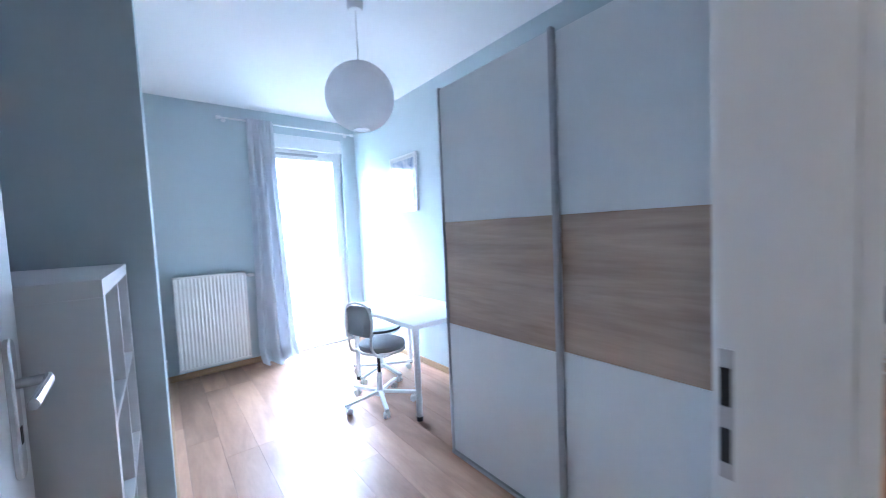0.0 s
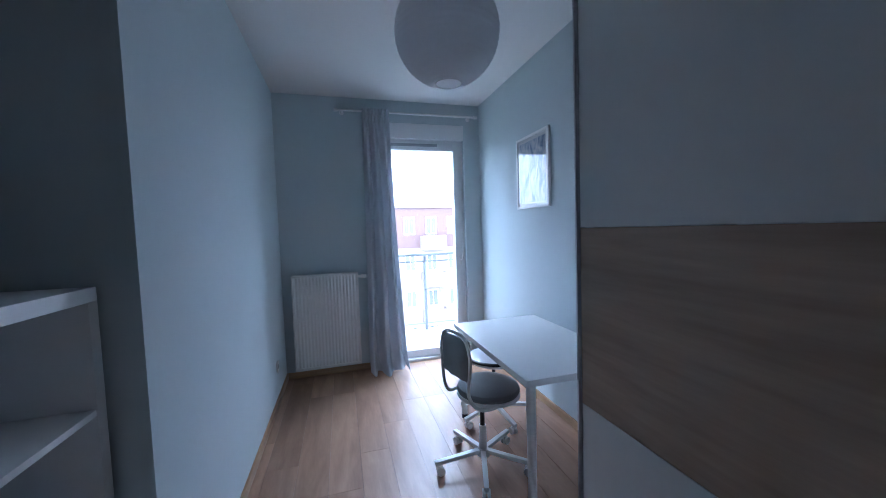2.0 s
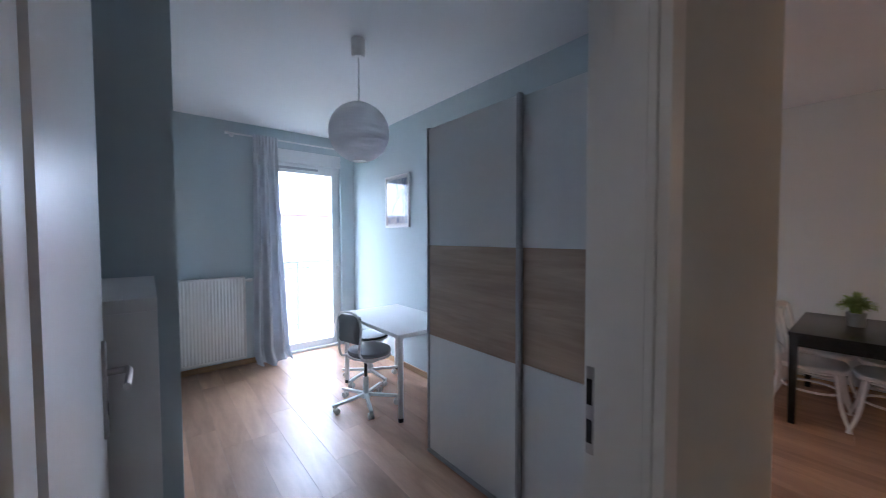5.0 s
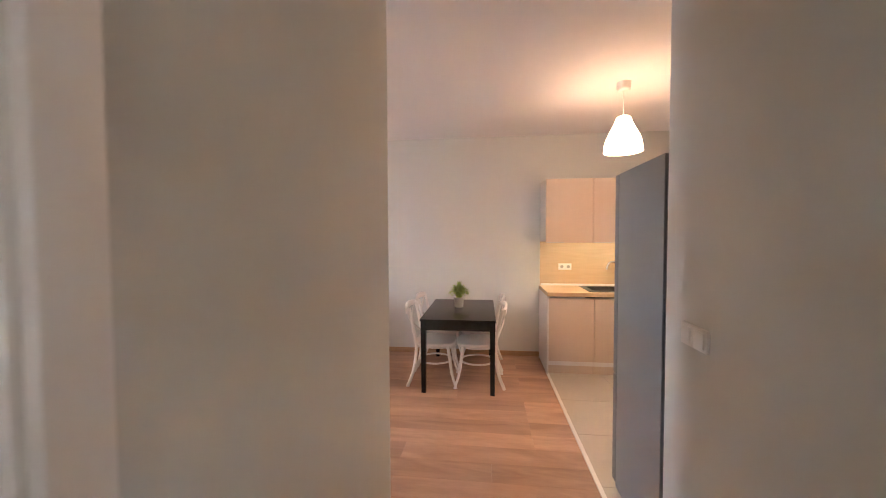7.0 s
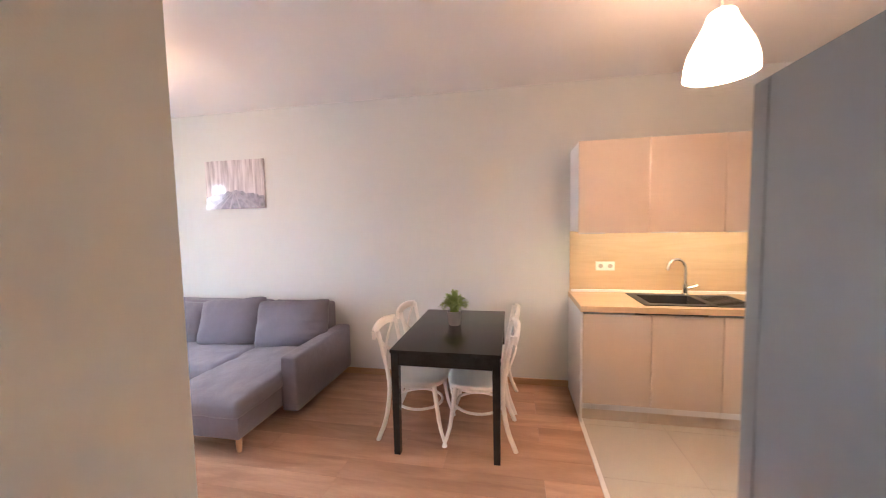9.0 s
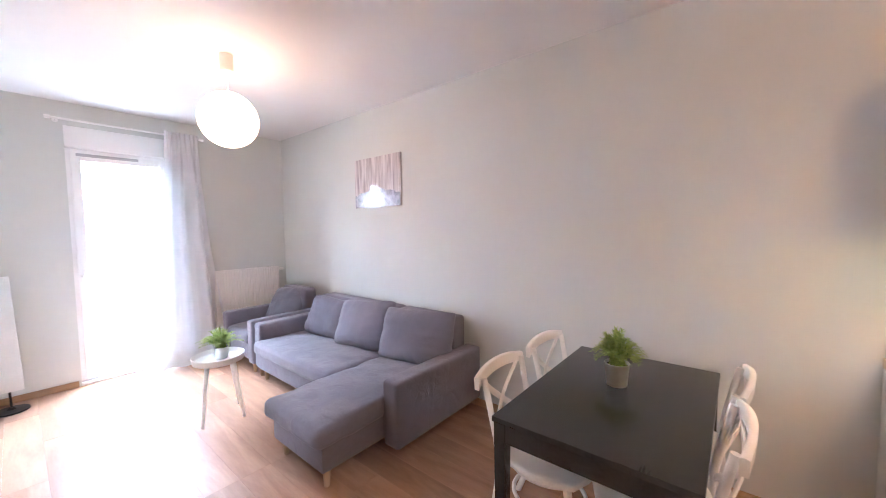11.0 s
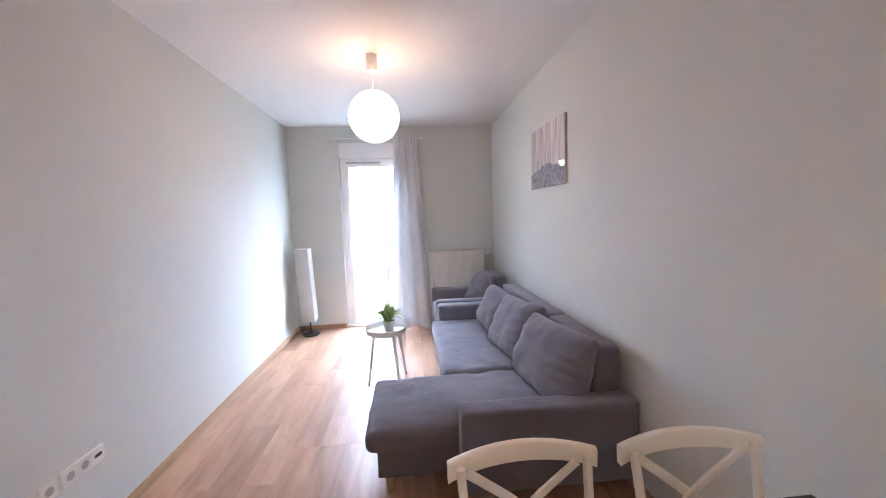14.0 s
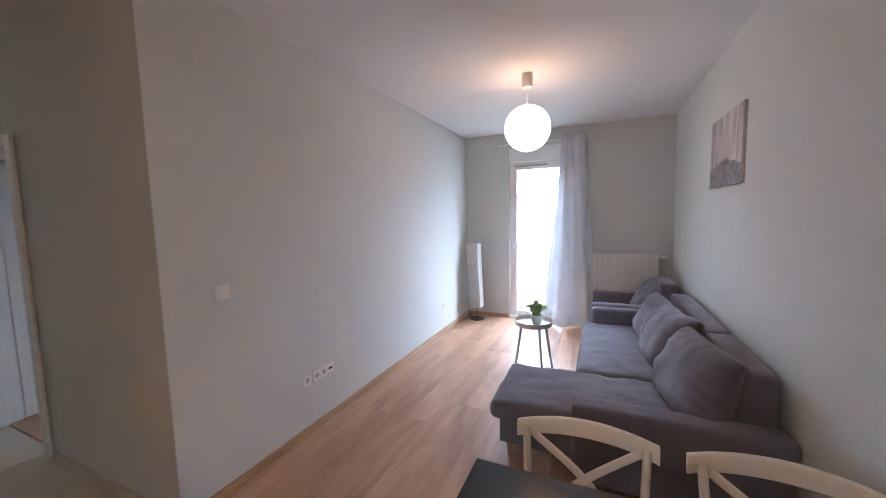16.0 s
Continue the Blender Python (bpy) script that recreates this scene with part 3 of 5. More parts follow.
for k, (y0, y1, x) in enumerate(((0.0, 0.712, 0.03), (0.698, WL, 0.0))):
    door = None
    for z0, z1, mat, lab in ((0.035, 0.84, PANEL_WHITE, ""), (0.84, 1.46, BAND_WOOD, "horizontal oak-look band"), (1.46, WZ - 0.01, PANEL_WHITE, "")):
        bm = B()
        box(bm, x + 0.004, x + 0.022, y0 + 0.012, y1 - 0.012, z0 + 0.001, z1 - 0.001, 0.001)
        if door is None:
            door = part("sliding_door", bm, mat, wardrobe)
        else:
            part("panel", bm, mat, door, lab)
    for y in ((y0,) if k == 0 else (y0, y1 - 0.03)):
        bm = B()
        box(bm, x - 0.002, x + 0.025, y, y + 0.022, 0.03, WZ, 0.004)
        box(bm, x - 0.007, x - 0.001, y + 0.004, y + 0.010, 0.03, WZ, 0.002)
        part("edge_profile", bm, ALU, door, "grey aluminium edge profile")
bm = B()
box(bm, 0.002, 0.08, 0.0, WL, 0.0, 0.02, 0.002)
part("bottom_track", bm, ALU, wardrobe, "grey aluminium bottom track")

# open shelf unit, two cells wide
shelf_unit = thing("shelf_unit", (NICHE_W + 0.025, 1.325, 0), "white open cube shelf unit, empty, against the niche wall", "shelf")
SH, SW, SD = 1.34, 0.775, 0.39
bm = B()
box(bm, 0, SD, 0, SW, SH - 0.04, SH, 0.002)
part("top", bm, WHITE, shelf_unit)
bm = B()
box(bm, 0, SD, 0, SW, 0, 0.04, 0.002)
part("bottom", bm, WHITE, shelf_unit)
for y in (0, SW - 0.04):
    bm = B()
    box(bm, 0, SD, y, y + 0.04, 0.04, SH - 0.04, 0.002)
    part("side", bm, WHITE, shelf_unit)
bm = B()
box(bm, 0, SD - 0.002, SW / 2 - 0.009, SW / 2 + 0.009, 0.04, SH - 0.04, 0.001)
part("divider", bm, WHITE, shelf_unit)
for z in (0.34, 0.66, 0.98):
    for y0, y1 in ((0.04, SW / 2 - 0.009), (SW / 2 + 0.009, SW - 0.04)):
        bm = B()
        box(bm, 0, SD - 0.002, y0, y1, z, z + 0.018, 0.001)
        part("shelf", bm, WHITE, shelf_unit)

# desk
desk = thing("desk", (1.98, 2.343, 0), "plain white desk with four round legs", "desk")
bm = B()
box(bm, 0, 0.70, 0, 1.13, 0.701, 0.735, 0.003)
part("tabletop", bm, WHITE, desk)
for x in (0.05, 0.65):
    for y in (0.05, 1.08):
        bm = B()
        rod(bm, (x, y, 0.03), (x, y, 0.701), 0.022, 0.024, 18)
        leg = part("leg", bm, WHITE, desk)
        bm = B()
        rod(bm, (x, y, 0.0), (x, y, 0.032), 0.023, 0.023, 18)
        part("foot", bm, BLACK, leg, "black adjustable foot")


def swivel_chair(x, y, turn, spin, backed=True):
    """A small office chair: five-armed white base on castors, round grey seat, looped white back frame. It faces its own +x."""
    c = thing("swivel_chair", (x, y, 0), "small white swivel chair with grey fabric seat and backrest", "office chair", turn, "desk chairs")
    bm = B()
    rod(bm, (0, 0, 0.07), (0, 0, 0.26), 0.026, 0.022)
    rod(bm, (0, 0, 0.07), (0, 0, 0.115), 0.04, 0.03)
    part("column", bm, WHITE, c)
    bm = B()
    rod(bm, (0, 0, 0.26), (0, 0, 0.44), 0.014)
    part("gas_lift", bm, BLACK, c, "black gas lift")
    for k in range(5):
        a = radians(spin + 72 * k)
        d = Vector((math.cos(a), math.sin(a), 0))
        s = Vector((-d.y, d.x, 0))
        bm = B()
        box(bm, 0.0, 0.30, -0.016, 0.016, -0.012, 0.012, 0.003)
        for v in bm.verts:
            v.co.y *= 1 - 0.9 * (v.co.x - 0.1) * (v.co.x > 0.1)
        bmesh.ops.transform(bm, matrix=pose(0, 0, 0.10, 0, 0, spin + 72 * k) @ pose(0.01, 0, 0, 0, 5, 0), verts=list(bm.verts))
        arm = part("base_arm", bm, WHITE, c)
        bm = B()
        p = d * 0.275
        for o in (-0.014, 0.014):
            q = p + s * o
            rod(bm, q - s * 0.008 + Vector((0, 0, 0.025)), q + s * 0.008 + Vector((0, 0, 0.025)), 0.025, segments=16)
        rod(bm, p + Vector((0, 0, 0.03)), p + Vector((0, 0, 0.075)), 0.009)
        box(bm, p.x - 0.012, p.x + 0.012, p.y - 0.012, p.y + 0.012, 0.035, 0.055, 0.004)
        part("castor", bm, WHITE_PLASTIC, arm)
    bm = B()
    box(bm, -0.12, 0.12, -0.05, 0.05, 0.435, 0.455, 0.006)
    part("seat_plate", bm, BLACK, c)
    bm = B()
    prof = [(0.0, 0.458), (0.16, 0.458), (0.187, 0.466), (0.195, 0.484), (0.188, 0.503), (0.155, 0.519), (0.085, 0.528), (0.0, 0.53)]
    lathe(bm, [(max(r, 0.0006), z) for r, z in prof], segments=36)
    for v in bm.verts:
        v.co.y *= 1.02
        v.co.x *= 0.98
    if not backed:
        for v in bm.verts:
            v.co.z = 0.462 + (v.co.z - 0.458) * 0.5
    part("seat", bm, CHAIR_FABRIC if backed else STOOL_SEAT, c, "round grey fabric seat" if backed else "thin pale grey seat pad")
    bm = B()
    tube(bm, [(0.182 * math.cos(2 * math.pi * k / 36), 0.19 * math.sin(2 * math.pi * k / 36), 0.452) for k in range(36)], 0.011, 8, closed=True)
    part("seat_frame", bm, WHITE, c, "white tube under the seat")
    if not backed:
        bm = B()
        tube(bm, [(0.19 * math.cos(2 * math.pi * k / 36), 0.194 * math.sin(2 * math.pi * k / 36), 0.474) for k in range(36)], 0.012, 8, closed=True)
        part("seat_edging", bm, BLACK, c, "dark edging under the seat")
        return tagged(c, "white swivel stool with a grey padded seat under the desk", "stool")
    # looped frame: under the seat, round behind it and up round the backrest
    loop = curve_points([(0.06, 0.13, 0.446), (-0.10, 0.17, 0.446), (-0.19, 0.15, 0.462), (-0.235, 0.13, 0.54), (-0.235, 0.145, 0.66), (-0.235, 0.15, 0.76), (-0.238, 0.11, 0.85), (-0.24, 0.0, 0.875),
                         (-0.238, -0.11, 0.85), (-0.235, -0.15, 0.76), (-0.235, -0.145, 0.66), (-0.235, -0.13, 0.54), (-0.19, -0.15, 0.462), (-0.10, -0.17, 0.446), (0.06, -0.13, 0.446)], 6)
    bm = B()
    tube(bm, loop, 0.0105, 10)
    part("back_frame", bm, WHITE, c)
    bm = B()
    pillow(bm, 0.285, 0.245, 0.06, 3, 14)
    bmesh.ops.transform(bm, matrix=pose(-0.225, 0, 0.605, 0, 0, 90), verts=list(bm.verts))
    part("backrest", bm, CHAIR_FABRIC, c, "rounded grey fabric backrest")
    # the seat sits a little ahead of the column
    for ob in c.children:
        if ob.name.startswith(("seat", "back")):
            ob.data.transform(Matrix.Translation((0.05, 0, 0)))
    return c


swivel_chair(1.95, 2.85, 15, 20)
swivel_chair(2.26, 3.37, 8, 50, False)


# radiators
def radiator(x0, x1, z0, z1, label):
    r = thing("radiator", (x0, NORTH - 0.03, 0), label, "radiator")
    w = x1 - x0
    n = max(8, int(round(w / 0.033)))
    bm = B()
    line = []
    for i in range(n * 4 + 1):
        line.append((0.016 + (w - 0.032) * i / (n * 4), (-0.10, -0.10, -0.0955, -0.0955)[i % 4]))
    line += [(w - 0.016, -0.084), (0.016, -0.084)]
    low = [bm.verts.new((x, y, z0 + 0.028)) for x, y in line]
    high = [bm.verts.new((x, y, z1 - 0.02)) for x, y in line]
    for i in range(len(line)):
        j = (i + 1) % len(line)
        bm.faces.new((low[i], low[j], high[j], high[i]))
    bm.faces.new(list(reversed(low)))
    bm.faces.new(high)
    bmesh.ops.recalc_face_normals(bm, faces=list(bm.faces))
    part("front_panel", bm, RADIATOR, r, angle=5)
    for q in ((0.0, w, -0.101, -0.086, z0, z0 + 0.027), (0.0, w, -0.101, -0.086, z1 - 0.019, z1 - 0.004), (0.0, 0.015, -0.101, -0.086, z0 + 0.028, z1 - 0.02), (w - 0.015, w, -0.101, -0.086, z0 + 0.028, z1 - 0.02)):
        bm = B()
        box(bm, *q, bevel=0.003)
        part("edge_strip", bm, RADIATOR, r)
    bm = B()
    box(bm, 0.01, w - 0.01, -0.015, -0.005, z0 + 0.01, z1 - 0.01, 0.003)
    part("rear_panel", bm, RADIATOR, r)
    for x in (0.0, w - 0.004):
        bm = B()
        box(bm, x, x + 0.004, -0.085, -0.004, z0 + 0.005, z1 - 0.004, 0.001)
        part("side_cover", bm, RADIATOR, r)
    bm = B()
    k = 0.02
    while k < w - 0.02:
        box(bm, k, k + 0.006, -0.085, -0.004, z1 - 0.008, z1)
        k += 0.018
    box(bm, 0.004, w - 0.004, -0.088, -0.080, z1 - 0.008, z1)
    box(bm, 0.004, w - 0.004, -0.010, -0.003, z1 - 0.008, z1)
    part("top_grille", bm, RADIATOR, r)
    bm = B()
    rod(bm, (w, -0.05, z1 - 0.045), (w + 0.035, -0.05, z1 - 0.045), 0.012)
    rod(bm, (w + 0.03, -0.05, z1 - 0.045), (w + 0.085, -0.05, z1 - 0.045), 0.021, 0.018)
    part("valve", bm, WHITE_PLASTIC, r)
    for x in (0.12, w - 0.12):
        bm = B()
        box(bm, x - 0.015, x + 0.015, -0.006, 0.03, z0 + 0.1, z1 - 0.1, 0.002)
        part("bracket", bm, RADIATOR, r)
    return r


radiator(0.675, 1.316, 0.11, 1.058, "white ribbed panel radiator under the bedroom wall")
radiator(4.72, 5.52, 0.12, 1.06, "white ribbed panel radiator beside the balcony door")


# curtains and rods
def curtain(name, x_top, x_bottom, z_top, z_bottom, y, folds, mat, label, seed, gather=1.0, pool_left=0.5):
    """A hanging curtain drawn to one side: tight pleats at the rod that merge into a few uneven folds, its hem lying on the floor."""
    bm = B()
    nu, nv = folds * 22, 60
    rows = []
    for j in range(nv + 1):
        t = j / nv
        z = z_top + (z_bottom - z_top) * t
        a = x_top[0] + (x_bottom[0] - x_top[0]) * t ** 1.4
        b = x_top[1] + (x_bottom[1] - x_top[1]) * t ** 1.6
        pool = max(0.0, (t - 0.93) / 0.07) ** 2
        head = max(0.0, 1 - t / 0.16) ** 1.5
        row = []
        for i in range(nu + 1):
            u = i / nu
            drift = 0.11 * noise.noise((u * 2.3 + seed, t * 0.9, 1.0)) + 0.05 * noise.noise((u * 5.0, t * 1.6, seed))
            w = u + 0.06 * noise.noise((u * 3.0, t * 1.2, seed + 2)) * u * (1 - u) * 4
            size = 0.65 + 0.7 * abs(noise.noise((u * 3.1 + seed, 0.4 * t, 6.0))) * 2
            wide = math.sin(2 * math.pi * folds * (u + drift))
            wide = math.copysign(abs(wide) ** 0.8, wide)
            tight = math.sin(2 * math.pi * folds * 2.5 * u)
            depth = (0.03 + 0.035 * t) * gather * size * (1 - head) * wide + 0.016 * head * tight
            lie = pool * (0.09 + 0.15 * (0.5 + 0.5 * math.sin(2 * math.pi * folds * 0.6 * u + seed)) * (1 - abs(u - pool_left)))
            row.append(bm.verts.new((a + (b - a) * w + 0.02 * pool * noise.noise((u * 5, seed, 3.0)), y - depth - lie + 0.010 * noise.noise((u * 9, t * 5, seed + 5)), z + 0.022 * pool * (1 + math.sin(9 * u + seed)))))
        rows.append(row)
    for p, q in zip(rows, rows[1:]):
        for i in range(nu):
            bm.faces.new((p[i], p[i + 1], q[i + 1], q[i]))
    bm.normal_update()
    bmesh.ops.solidify(bm, geom=list(bm.faces), thickness=0.0025)
    return solid(name, bm, mat, label, "curtain", angle=60)


def curtain_rod(x0, x1, y, z, label):
    r = thing("curtain_rod", (x0, y, z), label, "curtain rod")
    bm = B()
    rod(bm, (0.02, 0, 0), (x1 - x0 - 0.02, 0, 0), 0.011)
    part("pole", bm, WHITE, r)
    for x in (0.0, x1 - x0):
        bm = B()
        rod(bm, (x - 0.015, 0, 0), (x + 0.022, 0, 0), 0.018, segments=16)
        part("finial", bm, WHITE, r)
    for x in (0.06, x1 - x0 - 0.06):
        bm = B()
        rod(bm, (x, 0.0, -0.005), (x, NORTH - y, -0.005), 0.007)
        rod(bm, (x, NORTH - y - 0.012, -0.005), (x, NORTH - y, -0.005), 0.022)
        part("bracket", bm, WHITE, r)


curtain_rod(1.17, 2.66, 4.63, 2.70, "white curtain rod over the bedroom balcony door")
curtain_rod(3.40, 4.66, 4.63, 2.67, "white curtain rod over the living room balcony door")
curtain("curtain", (1.43, 1.70), (1.40, 1.80), 2.72, 0.008, 4.60, 3, CURTAIN_BED, "grey-blue floor-length curtain drawn aside in the bedroom", 1.0, 0.9, 0.35)
curtain("curtain", (4.29, 4.61), (4.0, 4.87), 2.70, 0.008, 4.58, 3, CURTAIN_LIV, "pale grey floor-length curtain drawn beside the balcony door", 4.0, 0.75)


# framed print in the bedroom and canvas in the living room
def picture_material(name, kind):
    m = bpy.data.materials.new(name)
    m.use_nodes = True
    n, l = m.node_tree.nodes, m.node_tree.links
    b = n["Principled BSDF"]
    b.inputs["Roughness"].default_value = 0.6 if kind == "abstract" else 0.07
    co = n.new("ShaderNodeTexCoord")
    mp = n.new("ShaderNodeMapping")
    l.new(co.outputs["Object"], mp.inputs["Vector"])
    tex = n.new("ShaderNodeTexNoise")
    tex.inputs["Detail"].default_value = 6
    ramp = n.new("ShaderNodeValToRGB")
    e = ramp.color_ramp.elements
    if kind == "abstract":
        mp.inputs["Scale"].default_value = (1, 1.6, 1)
        tex.inputs["Scale"].default_value = 9
        tex.inputs["Distortion"].default_value = 1.2
        e[0].position, e[0].color = 0.34, (0.22, 0.31, 0.48, 1)
        e[1].position, e[1].color = 0.60, (0.80, 0.80, 0.83, 1)
        e.new(0.45).color = (0.55, 0.61, 0.71, 1)
    else:
        mp.inputs["Scale"].default_value = (1, 9, 0.8)
        tex.inputs["Scale"].default_value = 3
        e[0].position, e[0].color = 0.32, (0.37, 0.335, 0.35, 1)
        e[1].position, e[1].color = 0.62, (0.76, 0.72, 0.725, 1)
        e.new(0.47).color = (0.58, 0.53, 0.545, 1)
    l.new(mp.outputs[0], tex.inputs["Vector"])
    l.new(tex.outputs[0], ramp.inputs[0])
    l.new(ramp.outputs[0], b.inputs["Base Color"])
    return m


PRINT = picture_material("blue_abstract_print", "abstract")
AVENUE = picture_material("misty_trees_print", "trees")
ROADWAY = material("print_dark_path", (0.29, 0.28, 0.32), 0.2, vary=0.7, scale=22)
ROADLINE = material("print_pale_lines", (0.40, 0.37, 0.41), 0.2, vary=0.1)
framed = thing("framed_print", (BED_E, 3.525, 1.93), "blue abstract print in a white frame on the wall", "picture")
bm = B()
for q in ((-0.024, -0.002, -0.255, -0.231, -0.305, 0.305), (-0.024, -0.002, 0.231, 0.255, -0.305, 0.305), (-0.024, -0.002, -0.231, 0.231, 0.281, 0.305), (-0.024, -0.002, -0.231, 0.231, -0.305, -0.281)):
    box(bm, *q, bevel=0.002)
part("frame", bm, WHITE, framed)
bm = B()
box(bm, -0.012, -0.003, -0.231, 0.231, -0.281, 0.281)
part("mount", bm, WHITE, framed)
bm = B()
box(bm, -0.014, -0.0125, -0.205, 0.205, -0.255, 0.255)
part("print", bm, PRINT, framed, "blue and grey abstract print")
bm = B()
box(bm, -0.019, -0.017, -0.231, 0.231, -0.281, 0.281)
g = part("glazing", bm, PICTURE_GLASS, framed)
g.visible_shadow = False

canvas = thing("canvas_picture", (EAST, 2.587, 2.068), "canvas picture of a misty avenue with converging tracks", "picture")
bm = B()
box(bm, -0.022, -0.001, -0.372, 0.372, -0.268, 0.268, 0.002)
part("canvas", bm, AVENUE, canvas)
bm = B()
skyline = [0.37 - 0.74 * k / 36 for k in range(37)]
low = [bm.verts.new((-0.0235, y, -0.266)) for y in skyline]
high = [bm.verts.new((-0.0235, y, -0.062 - 0.07 * abs(y) / 0.37 + 0.03 * noise.noise((y * 17, 2.0, 0.0)) + 0.014 * noise.noise((y * 60, 5.0, 0.0)))) for y in skyline]
for k in range(36):
    bm.faces.new((low[k], low[k + 1], high[k + 1], high[k]))
bm.normal_update()
bmesh.ops.solidify(bm, geom=list(bm.faces), thickness=0.001)
part("printed_path", bm, ROADWAY, canvas, "dark path at the foot of the picture")
bm = B()
for y0, y1 in ((-0.30, -0.022), (-0.19, -0.012), (-0.06, 0.0), (0.07, 0.004), (0.2, 0.014), (0.31, 0.024)):
    v = [bm.verts.new((-0.0252, y, z)) for y, z in ((y0 - 0.012, -0.264), (y0 + 0.012, -0.264), (y1 + 0.001, -0.08), (y1 - 0.001, -0.08))]
    bm.faces.new(v)
bm.normal_update()
bmesh.ops.solidify(bm, geom=list(bm.faces), thickness=0.0006)
part("printed_tracks", bm, ROADLINE, canvas)


# ceiling lamps
def ceiling_cup(parent, mat=WHITE_PLASTIC, height=0.12, radius=0.047):
    bm = B()
    lathe(bm, [(0.0008, -height), (radius * 0.8, -height), (radius, -height + 0.015), (radius, -0.002), (0.0008, -0.001)], segments=24)
    return part("ceiling_cup", bm, mat, parent)


paper_lamp = thing("paper_pendant_lamp", (1.597, 2.215, TOP), "round white rice-paper pendant lamp, switched off", "pendant lamp")
ceiling_cup(paper_lamp)
bm = B()
rod(bm, (0, 0, -0.43), (0, 0, -0.12), 0.004, segments=8)
part("cord", bm, WHITE_PLASTIC, paper_lamp)
bm = B()
R, prof = 0.201, []
for i in range(97):
    a = radians(14 + (166 - 14) * i / 96)
    ridge = 0.0013 * abs(math.sin(math.pi * i / 4))
    prof.append(((R + ridge) * math.sin(a), -0.625 + (R + ridge) * 0.985 * math.cos(a)))
lathe(bm, prof, segments=56)
bm.normal_update()
bmesh.ops.solidify(bm, geom=list(bm.faces), thickness=0.001)
part("shade", bm, PAPER, paper_lamp, "ribbed paper globe", angle=50)
for z in (-0.625 + R * 0.96, -0.625 - R * 0.955):
    bm = B()
    tube(bm, [(0.052 * math.cos(2 * math.pi * k / 28), 0.052 * math.sin(2 * math.pi * k / 28), z) for k in range(28)], 0.003, 6, closed=True)
    part("wire_ring", bm, WHITE, paper_lamp)

globe_lamp = thing("globe_pendant_lamp", (4.21, 2.51, TOP), "white globe pendant lamp, switched on and glowing", "pendant lamp")
ceiling_cup(globe_lamp)
bm = B()
rod(bm, (0, 0, -0.29), (0, 0, -0.12), 0.004, segments=8)
part("cord", bm, WHITE_PLASTIC, globe_lamp)
bm = B()
lathe(bm, [(0.2 * math.sin(radians(a)) + 0.0006, -0.47 + 0.2 * math.cos(radians(a))) for a in np.linspace(12, 180, 40)], segments=48)
part("shade", bm, GLOW_GLOBE, globe_lamp, "glowing white globe")

# never in view: inferred from the shadow edge on the bedroom door lining, form invented
hall_lamp = thing("ceiling_light", (HALL_W + 0.45, -0.32, TOP - 0.03), "unseen ceiling light inferred in the entrance hall, added as a lit opal dome", "ceiling light")
bm = B()
lathe(bm, [(0.0006, 0.0), (0.13, 0.0), (0.135, -0.006), (0.135, -0.022), (0.128, -0.026), (0.0006, -0.026)], segments=40)
part("base", bm, WHITE_PLASTIC, hall_lamp)
bm = B()
lathe(bm, [(0.124, -0.0265), (0.12, -0.045), (0.098, -0.066), (0.055, -0.078), (0.0006, -0.081)], segments=40)
part("diffuser", bm, GLOW_HALL, hall_lamp, "glowing opal dome")

bell_lamp = thing("bell_pendant_lamp", (4.17, -1.42, TOP), "white bell-shaped pendant lamp over the kitchen, lit", "pendant lamp")
ceiling_cup(bell_lamp, height=0.075, radius=0.055)
bm = B()
rod(bm, (0, 0, -0.30), (0, 0, -0.075), 0.004, segments=8)
part("cord", bm, WHITE_PLASTIC, bell_lamp)
bm = B()
lathe(bm, [(0.001, -0.285), (0.045, -0.287), (0.058, -0.30), (0.064, -0.325), (0.08, -0.36), (0.106, -0.41), (0.131, -0.465), (0.146, -0.52), (0.151, -0.58), (0.147, -0.58), (0.142, -0.52), (0.127, -0.465), (0.10, -0.41), (0.074, -0.36), (0.05, -0.32), (0.001, -0.31)], segments=44)
part("shade", bm, GLOW_BELL, bell_lamp, "glowing white bell shade")
bm = B()
lathe(bm, [(0.0008, -0.33), (0.02, -0.332), (0.02, -0.41), (0.0008, -0.411)], segments=20)
part("lamp_holder", bm, WHITE_PLASTIC, bell_lamp)
bm = B()
lathe(bm, [(0.014, -0.411), (0.018, -0.425), (0.036, -0.455), (0.043, -0.48), (0.04, -0.503), (0.026, -0.52), (0.0006, -0.526)], segments=28)
part("bulb", bm, GLOW_BULB, bell_lamp, "lit warm light bulb")


# ---- living room ----
def sofa_leg(parent, x, y, h=0.12):
    bm = B()
    rod(bm, (x, y, 0), (x, y, h + 0.01), 0.017, 0.027, 16)
    return part("leg", bm, LEG_WOOD, parent, "tapered beech leg")


def lean_cushion(parent, x, y, z, w, h, d, tilt, turn, seed, roll=0.0):
    bm = B()
    pillow(bm, w, h, d, seed)
    bmesh.ops.transform(bm, matrix=pose(x, y, z, 0, 0, 90 + turn) @ pose(0, 0, 0, tilt, roll, 0), verts=list(bm.verts))
    return part("back_cushion", bm, SOFA, parent, angle=70)


sofa = thing("corner_sofa", (5.2, 2.4, 0), "dark grey fabric corner sofa with chaise and loose back cushions", "sofa")
SX, SY = -5.2, -2.4
def loc(x0, x1, y0, y1, z0, z1):
    return x0 + SX, x1 + SX, y0 + SY, y1 + SY, z0, z1
bm = B()
